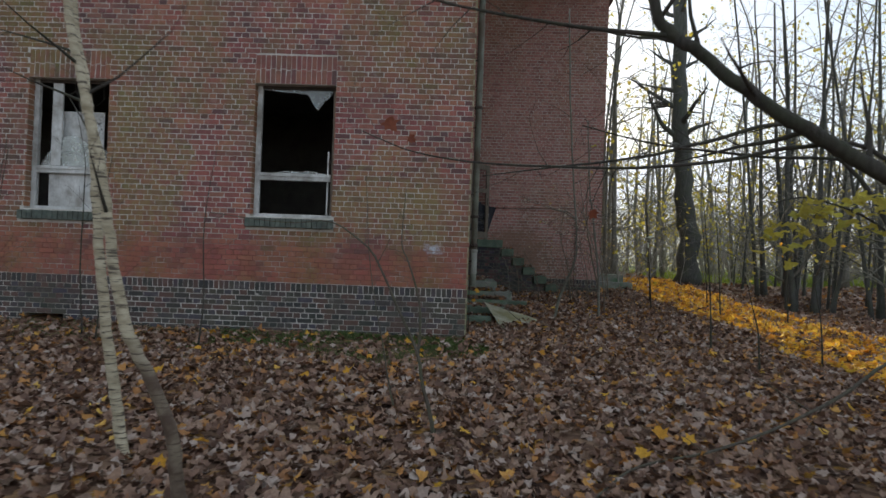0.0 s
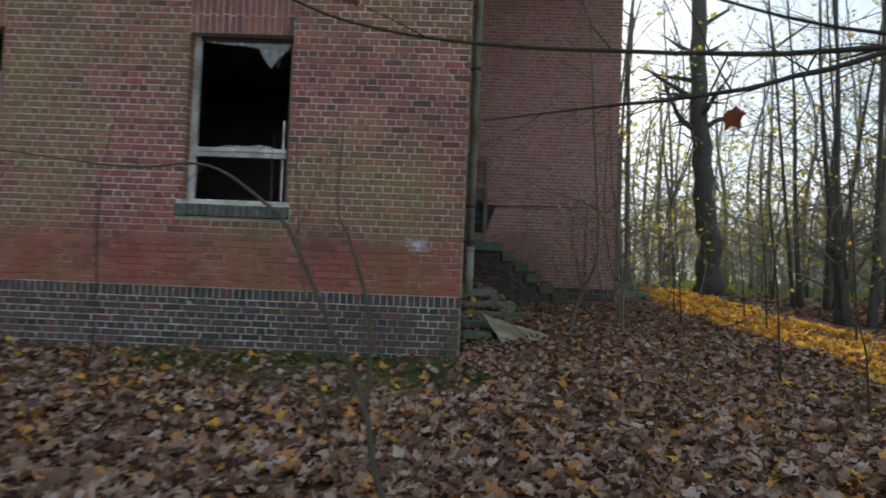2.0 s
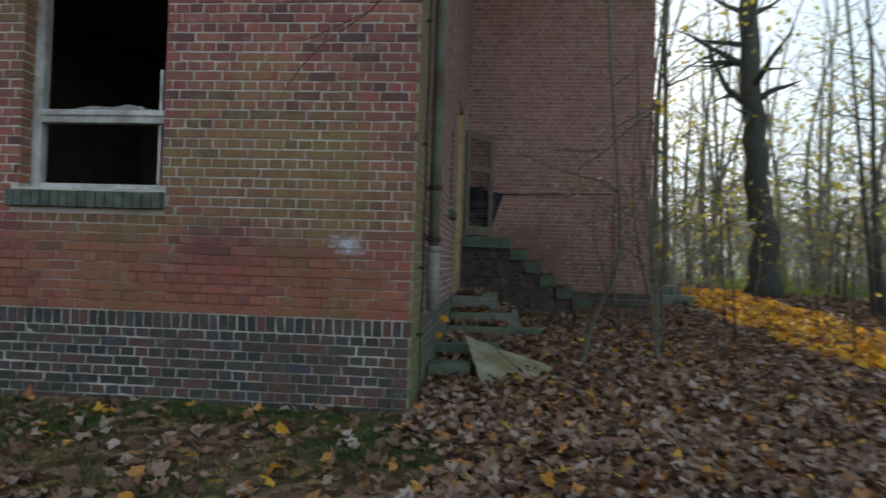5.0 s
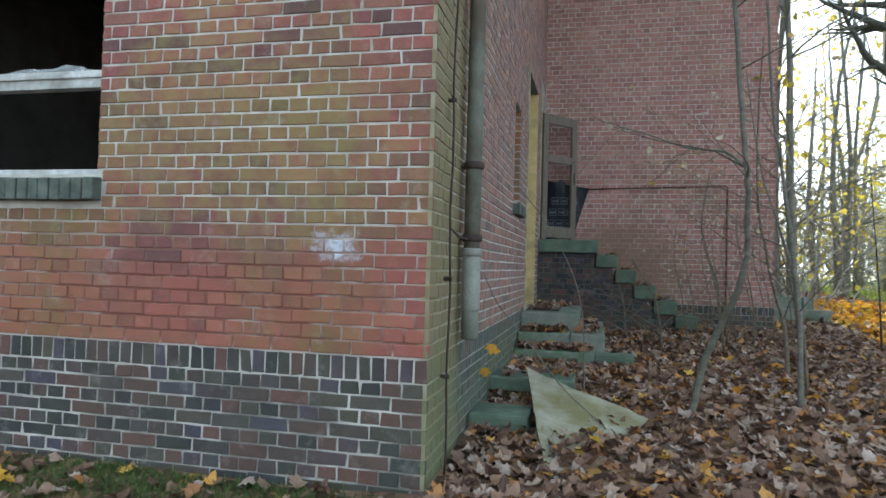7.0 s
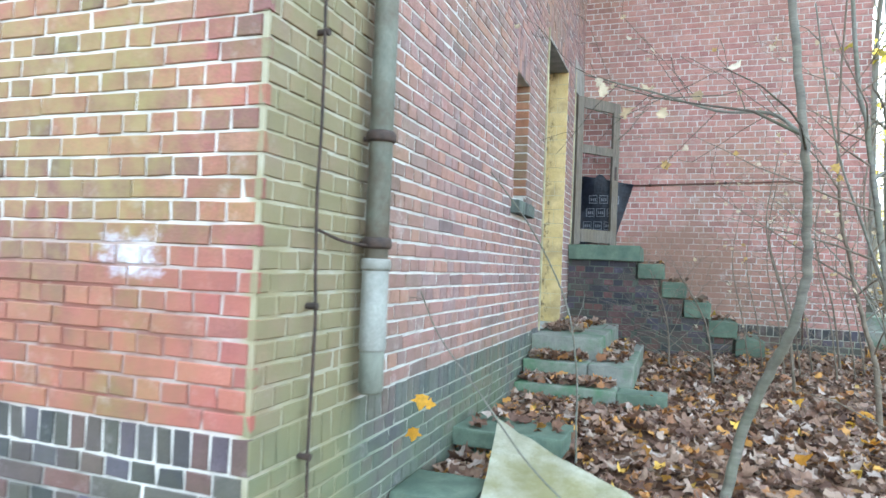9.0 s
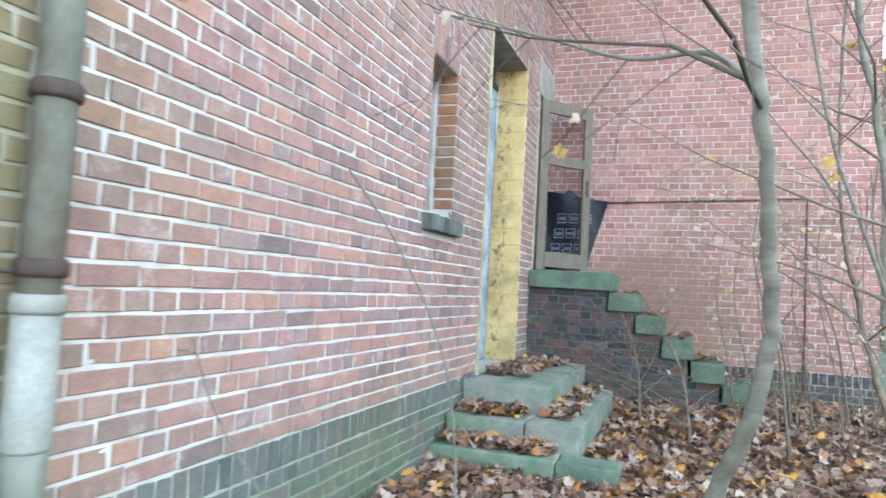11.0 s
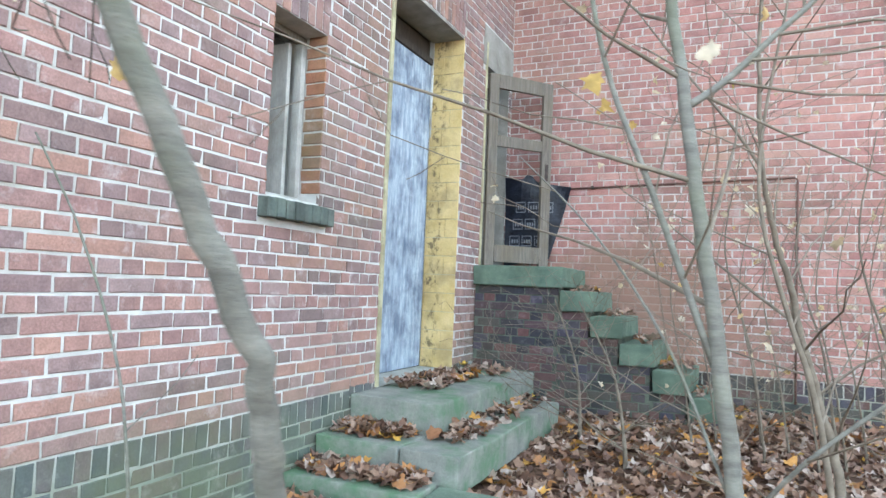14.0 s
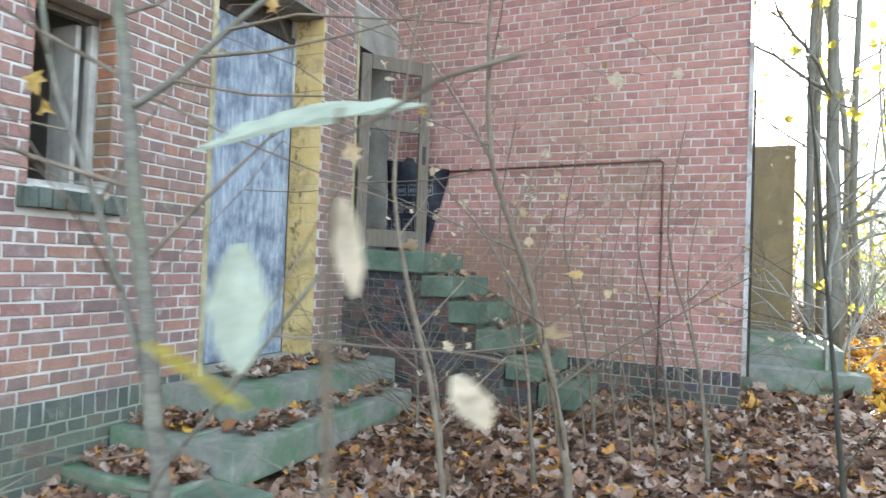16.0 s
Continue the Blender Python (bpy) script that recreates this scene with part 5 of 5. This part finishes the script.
_px = _nr.uniform(2.7, 4.3, _n)
_pl = np.stack([_px - 4.9, _nr.normal(5.25, 0.22, _n) - 5.0, 2.16 - 0.16 * (_px < 3.0) + 0.12 * (_px - 3.0) - _nr.gamma(1.5, 0.09, _n) - 0.1], -1)
leaf_soup("leaves", _pl, _nr.uniform(0.09, 0.16, _n), np.stack([_nr.normal(0, 0.4, _n), _nr.normal(-0.3, 0.4, _n), np.ones(_n)], -1), M["yellow_leaf"], _nr, _y, curl=0.3)
bough([(3.7, 4.9, 0.15), (3.6, 4.8, 0.85), (3.1, 4.7, 0.58), (2.55, 4.6, 0.33), (2.0, 4.44, 0.18), (1.4, 4.09, 0.16), (0.98, 3.52, 0.13)], 0.018, 0.008, 25, "bare branch arching down into the leaf litter", shoots=4, shoot_len=0.6, depth=1, bark="bark")

# a low twig with wet pale leaves, right beside the end of the walk
def long_leaf(at, along, across, length, width, sag, seed):
    """A narrow limp leaf: a folded blade that droops towards its tip."""
    rng = random.Random(seed)
    a, c = Vector(along).normalized(), Vector(across).normalized()
    n = a.cross(c).normalized()
    verts, faces = [], []
    for i in range(13):
        t = i / 12
        w = width * 0.5 * math.sin(math.pi * min(1.0, t * 0.96 + 0.03)) ** 0.7 * (1 + rng.gauss(0, 0.08))
        mid = Vector(at) + a * length * (t - 0.5) - Vector((0, 0, sag * (1.6 * (t - 0.5)) ** 2))
        for k in (-1, -0.5, 0, 0.5, 1):
            verts.append(mid + c * w * k + n * (abs(k) * w * 0.35 + rng.gauss(0, 0.0015)))
    for i in range(12):
        for k in range(4):
            o = i * 5 + k
            faces.append((o, o + 1, o + 6, o + 5))
    return verts, faces


def near_twig():
    path = [(3.30, 12.2, float(ground_z(3.30, 12.2))), (3.40, 12.0, 1.0), (3.49, 11.75, 1.6), (3.56, 11.62, 1.95), (3.60, 11.57, 2.08)]
    s = tree("twig", path, 0.008, 0.003, "twig", "thin twig with a few wet pale green leaves", 91, "twig", shoots=2, shoot_len=0.25, depth=0, low=0.5, sides=6)
    base = Vector(path[0])
    for at, along, across, length, width, sag, seed, mat, label in (
        ((3.565, 11.58, 2.07), (0.86, 0.44, 0.24), (-0.35, 0.75, 0.42), 0.19, 0.06, 0.004, 1, "wet_leaf", ""),
        ((3.51, 11.565, 1.915), (0.1, -0.05, -1), (0.86, 0.5, 0.1), 0.11, 0.05, 0.0, 2, "wet_leaf", ""),
        ((3.60, 11.43, 1.885), (0.7, 0.4, -0.5), (0.2, 0.6, -0.6), 0.07, 0.03, 0.0, 3, "yellow_leaf", "yellow-green leaf"),
        ((3.58, 11.62, 1.97), (0.15, 0.1, -1), (0.86, 0.4, 0.1), 0.09, 0.025, 0.0, 4, "pale_leaf", "withered tan leaf"),
        ((3.70, 11.62, 1.85), (0.4, 0.2, -0.8), (0.8, 0.5, 0.1), 0.05, 0.03, 0.0, 5, "pale_leaf", "withered tan leaf"),
    ):
        v, f = long_leaf(Vector(at) - base, along, across, length, width, sag, seed)
        solid("leaf", v, f, M[mat], s, label, smooth=True)


near_twig()

# wood beyond the path
tree("oak_tree", up(7.8, 22.0, (7.75, 22, 2.5), (7.5, 22, 5.0), (7.35, 22, 7.5), (7.2, 22, 12.0)), 0.40, 0.2, "hazy_bark", "thick dark mature tree trunk behind the leaf slope", 30, shoots=13, shoot_len=2.6, depth=2, low=0.55, sides=14, crown_bark="hazy_bark", leaf="yellow_leaf", leaves_per=0.2, leaf_size=0.12)
_rng = random.Random(77)


def stems(cx, cy, n, r, h, seed, label, group):
    rng = random.Random(seed)
    for i in range(n):
        a = 6.28 * i / n + rng.uniform(-0.3, 0.3)
        x, y = cx + r * math.cos(a), cy + r * math.sin(a)
        lean = rng.uniform(0.05, 0.22)
        dx, dy = math.cos(a) * lean, math.sin(a) * lean
        g = float(ground_z(x, y))
        hh = h * rng.uniform(0.75, 1.15)
        path = [(x, y, g), (x + dx * hh * 0.2 + rng.gauss(0, 0.05), y + dy * hh * 0.2, g + hh * 0.25), (x + dx * hh * 0.5, y + dy * hh * 0.5, g + hh * 0.6), (x + dx * hh * 0.8 + rng.gauss(0, 0.2), y + dy * hh * 0.8, g + hh)]
        tree("hornbeam_stem", path, rng.uniform(0.045, 0.095), 0.02, "hazy_bark", label, seed * 50 + i, "tree", shoots=14, shoot_len=2.1, depth=2, low=0.12, group=group, sides=7, density=0.9, crown_bark="haze_pale_bark", leaf="yellow_leaf", leaves_per=0.05, leaf_size=0.08)


stems(8.4, 15.2, 7, 0.45, 9, 31, "dark coppiced tree stem at the path edge", "coppiced clump")
stems(9.6, 13.9, 7, 0.5, 9, 32, "dark coppiced tree stem at the path edge", "coppiced clump")
stems(9.0, 18.2, 4, 0.5, 9, 33, "dark coppiced tree stem at the path edge", "coppiced clump")
stems(10.6, 10.9, 6, 0.5, 8, 34, "dark coppiced tree stem at the path edge", "coppiced clump")
for _i in range(78):
    _a, _y = _rng.uniform(0.16, 1.0), _rng.uniform(20, 44)
    _x = 1.5 + _a * _y * 0.95
    if abs(_x - 7.8) < 0.8 and _y < 24:
        continue
    _g = float(ground_z(_x, _y))
    _h = _rng.uniform(8, 14)
    _r = _rng.uniform(0.05, 0.15)
    tree("woodland_tree", [(_x, _y, _g), (_x + _rng.gauss(0, 0.15), _y, _g + _h * 0.35), (_x + _rng.gauss(0, 0.4), _y, _g + _h * 0.7), (_x + _rng.gauss(0, 0.7), _y, _g + _h)], _r, 0.02, "haze_pale_bark", "bare grey woodland tree", 300 + _i, shoots=15, shoot_len=2.6, depth=2, low=0.12, group="bare woodland trees", leaf="yellow_leaf", leaves_per=0.14 if _i % 3 else 0.45, leaf_size=0.13, sides=6, density=0.85)


for _i in range(28):
    _x, _y = _rng.uniform(8.5, 19.0), _rng.uniform(11.5, 24)
    _g = float(ground_z(_x, _y))
    _h = _rng.uniform(4, 9)
    tree("pole_tree", [(_x, _y, _g), (_x + _rng.gauss(0, 0.2), _y, _g + _h * 0.35), (_x + _rng.gauss(0, 0.5), _y, _g + _h * 0.7), (_x + _rng.gauss(0, 0.8), _y, _g + _h)], _rng.uniform(0.02, 0.045), 0.008, "hazy_bark", "thin dark pole-sized tree among the coppice", 500 + _i, shoots=13, shoot_len=1.8, depth=2, low=0.15, group="thin pole trees", leaf="yellow_leaf", leaves_per=0.06 if _i % 4 else 0.4, leaf_size=0.09, sides=6, density=0.75)


def undergrowth():
    """Shrubs and thin poles under the trees, past counting."""
    rng = random.Random(5)
    s, tips = Soup(), []
    for i in range(640):
        y = rng.uniform(18.6, 42)
        x = 4.6 + rng.uniform(0.0, 0.95) * y * 0.8 if y > 20 else rng.uniform(4.6, 7.0)
        if 5.0 < x < 8.0 and y < 21:
            continue
        g = float(ground_z(x, y))
        grow(s, tips, (x, y, g - 0.05), (rng.gauss(0, 0.3), rng.gauss(0, 0.3), 1), rng.uniform(1.2, 4.5), rng.uniform(0.012, 0.03), rng, 2, 0.0, 4, 0.8, 0.9)
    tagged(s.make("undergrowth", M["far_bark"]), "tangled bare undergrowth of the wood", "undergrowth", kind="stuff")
    nr = np.random.RandomState(3)
    pick = [t for t in tips if rng.random() < 0.16]
    pl = np.array([tuple(t[0]) for t in pick])
    tagged(leaf_soup("undergrowth_leaves", pl, nr.uniform(0.07, 0.14, len(pl)), nr.normal(size=(len(pl), 3)), M["yellow_leaf"], nr), "sparse yellow-green leaves in the undergrowth", "leaves", kind="stuff")


undergrowth()


def far_wood():
    """A ring of bare trees to the distance, past counting."""
    rng = random.Random(9)
    s, tips = Soup(), []
    for i in range(170):
        a = rng.uniform(0, 6.283)
        d = rng.uniform(45, 100)
        x, y = 3 + d * math.sin(a), 10 + d * math.cos(a)
        if -13 < x < 4.5 and 9 < y < 31:
            continue
        g = float(ground_z(x, y))
        ahead = 0.1 < a < 1.25
        h = rng.uniform(7, 15)
        grow(s, tips, (x, y, g - 0.1), (rng.gauss(0, 0.06), rng.gauss(0, 0.06), 1), h, rng.uniform(0.08, 0.2), rng, 1, 0.0, 3, 0.6, 0.5)
    for i in range(120):
        a = rng.uniform(0.08, 0.95)
        d = rng.uniform(30, 75)
        x, y = 3 + d * math.sin(a), 10 + d * math.cos(a)
        g = float(ground_z(x, y))
        grow(s, tips, (x, y, g - 0.1), (rng.gauss(0, 0.05), rng.gauss(0, 0.05), 1), rng.uniform(6, 13), rng.uniform(0.05, 0.12), rng, 2, 0.0, 3, 0.6, 0.42)
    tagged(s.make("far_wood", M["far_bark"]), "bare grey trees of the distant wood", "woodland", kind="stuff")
    nr = np.random.RandomState(4)
    pick = [t for t in tips if rng.random() < 0.12]
    pl = np.array([tuple(t[0]) for t in pick])
    tagged(leaf_soup("far_leaves", pl, nr.uniform(0.2, 0.4, len(pl)), nr.normal(size=(len(pl), 3)), M["yellow_leaf"], nr), "sparse yellow leaves in the distant wood", "leaves", kind="stuff")


far_wood()


def backdrop():
    """An added ring of distance, far out, that glows with painted haze."""
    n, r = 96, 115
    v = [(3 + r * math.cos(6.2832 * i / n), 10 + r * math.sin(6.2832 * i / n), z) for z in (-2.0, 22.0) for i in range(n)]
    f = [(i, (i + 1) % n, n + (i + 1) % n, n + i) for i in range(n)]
    tagged(solid("backdrop", v, f, M["haze"]), "glowing backdrop painted as pale hazy distance behind the wood", "backdrop", kind="structure")


backdrop()

# ==== leaf litter ====
def litter():
    nr = np.random.RandomState(12)

    def scatter(n, x0, x1, y0, y1, size, name, mat, label, lift=0.012, keep=None, tilt=0.5):
        x, y = nr.uniform(x0, x1, n), nr.uniform(y0, y1, n)
        inside = ((x < SX + 0.03) & (y > FY - 0.04)) | ((x < BX + 0.03) & (y > BY - 0.03))
        steps = (x < 1.26) & (y > 14.08) | (x < 2.66) & (y > 16.67)
        ok = ~inside & ~steps
        if keep is not None:
            ok &= keep(x, y)
        x, y = x[ok], y[ok]
        z = ground_z(x, y) + nr.uniform(0.0, 0.045, len(x)) + lift
        nm = np.stack([nr.normal(0, tilt, len(x)), nr.normal(0, tilt, len(x)), np.ones(len(x))], -1)
        return tagged(leaf_soup(name, np.stack([x, y, z], -1), size * nr.uniform(0.55, 1.3, len(x)), nm, M[mat], nr), label, "leaves", kind="stuff")

    def mossy(x, y):
        # the strip by the front wall carries more grass than leaves
        near = (y > 7.9 + 0.3 * np.sin(2 * x)) & (x < 0.5)
        return ~near | (nr.uniform(size=len(x)) < np.where(x > -3.4, 0.22, 0.5))

    lab = "thick litter of brown and tan maple leaves"
    scatter(33000, -8.5, 5.5, 0.8, 9.8, 0.094, "leaf_litter", "litter", lab, keep=mossy)
    scatter(23000, 0.2, 8.5, 9.0, 18.5, 0.094, "leaf_litter", "litter", lab)
    scatter(9000, 5.0, 13.0, 2.0, 18.0, 0.12, "leaf_litter", "litter", lab)
    scatter(9000, 4.0, 22.0, 17.5, 34.0, 0.17, "leaf_litter", "litter", lab, keep=lambda x, y: ~((y > 22.5 + 1.5 * np.sin(x)) & (x > 8.2)))
    # Golden leaves massed in the sun strip, their bright colour adding to its light.
    scatter(3000, 5.0, 7.2, 6.5, 23.0, 0.12, "golden_leaves", "gold", "golden maple leaves massed to paint the sunlit strip along the path", 0.05)
    scatter(140, -6.0, 5.0, 1.0, 16.0, 0.11, "golden_leaves", "gold", "scattered golden maple leaves on the litter", 0.05)
    # on the steps
    pl = []
    for x0, x1, y0, y1, z, n in ((0.25, 0.62, 14.95, 15.9, 1.035, 150), (0.3, 0.75, 15.9, 16.5, 1.035, 40), (0.26, 0.8, 14.22, 14.5, 0.825, 190), (0.85, 1.15, 14.4, 16.3, 0.82, 150), (0.26, 1.08, 13.86, 14.1, 0.66, 240), (0.26, 0.9, 12.55, 13.75, 0.53, 230), (0.3, 0.9, 12.1, 12.48, 0.625, 25), (1.16, 1.43, 16.8, 17.6, 1.835, 14), (1.46, 1.71, 16.8, 17.6, 1.605, 16), (1.74, 2.0, 16.8, 17.6, 1.365, 16), (2.03, 2.31, 16.8, 17.6, 1.145, 18), (2.34, 2.62, 16.8, 17.6, 0.935, 16)):
        pl.append(np.stack([nr.uniform(x0, x1, n), nr.uniform(y0, y1, n), z + nr.uniform(0.005, 0.05, n)], -1))
    pl = np.concatenate(pl)
    nm = np.stack([nr.normal(0, 0.4, len(pl)), nr.normal(0, 0.4, len(pl)), np.ones(len(pl))], -1)
    tagged(leaf_soup("leaf_litter", pl, 0.1 * nr.uniform(0.6, 1.2, len(pl)), nm, M["litter"], nr), "brown leaves lying on the concrete steps", "leaves", kind="stuff")


litter()


def grass():
    """Short blades by the wall foot."""
    nr = np.random.RandomState(8)
    n = 34000
    x = np.concatenate([nr.uniform(-8, 0.5, 10000), nr.uniform(-3.6, 0.55, 24000)])
    y = FY - 0.05 - np.abs(nr.normal(0, 0.95, n))
    z = ground_z(x, y)
    patch = np.sin(x * 2.1 + 1) * np.sin(y * 3.0) + nr.normal(0, 0.5, n) > 0.0
    x, y, z = x[patch], y[patch], z[patch]
    n = len(x)
    a = nr.uniform(0, 6.28, n)
    h = nr.uniform(0.02, 0.065, n)
    w = 0.006
    dx, dy = np.cos(a) * w, np.sin(a) * w
    lx, ly = nr.normal(0, 0.03, n), nr.normal(0, 0.03, n)
    v = np.stack([np.stack([x - dx, y - dy, z - 0.01], -1), np.stack([x + dx, y + dy, z - 0.01], -1), np.stack([x + lx, y + ly, z + h], -1)], 1).reshape(-1, 3)
    f = np.arange(3 * n).reshape(-1, 3)
    tagged(solid("grass", v, f, M["grass"]), "short mossy grass along the foot of the front wall", "grass", kind="stuff")


grass()


def meadow():
    """Longer sunlit grass in the clearing behind the coppice."""
    nr = np.random.RandomState(18)
    n = 26000
    x, y = nr.uniform(8.5, 26, n), nr.uniform(23, 42, n)
    z = ground_z(x, y)
    a = nr.uniform(0, 6.28, n)
    h, w = nr.uniform(0.06, 0.22, n), 0.014
    dx, dy = np.cos(a) * w, np.sin(a) * w
    lx, ly = nr.normal(0, 0.06, n), nr.normal(0, 0.06, n)
    v = np.stack([np.stack([x - dx, y - dy, z - 0.01], -1), np.stack([x + dx, y + dy, z - 0.01], -1), np.stack([x + lx, y + ly, z + h], -1)], 1).reshape(-1, 3)
    tagged(solid("meadow_grass", v, np.arange(3 * n).reshape(-1, 3), M["meadow"]), "sunlit yellow-green grass of a clearing in the wood", "grass", kind="stuff")


meadow()

# ==== bricks, last ====
lay_front()
lay_side()
lay_back()
lay_reveals()
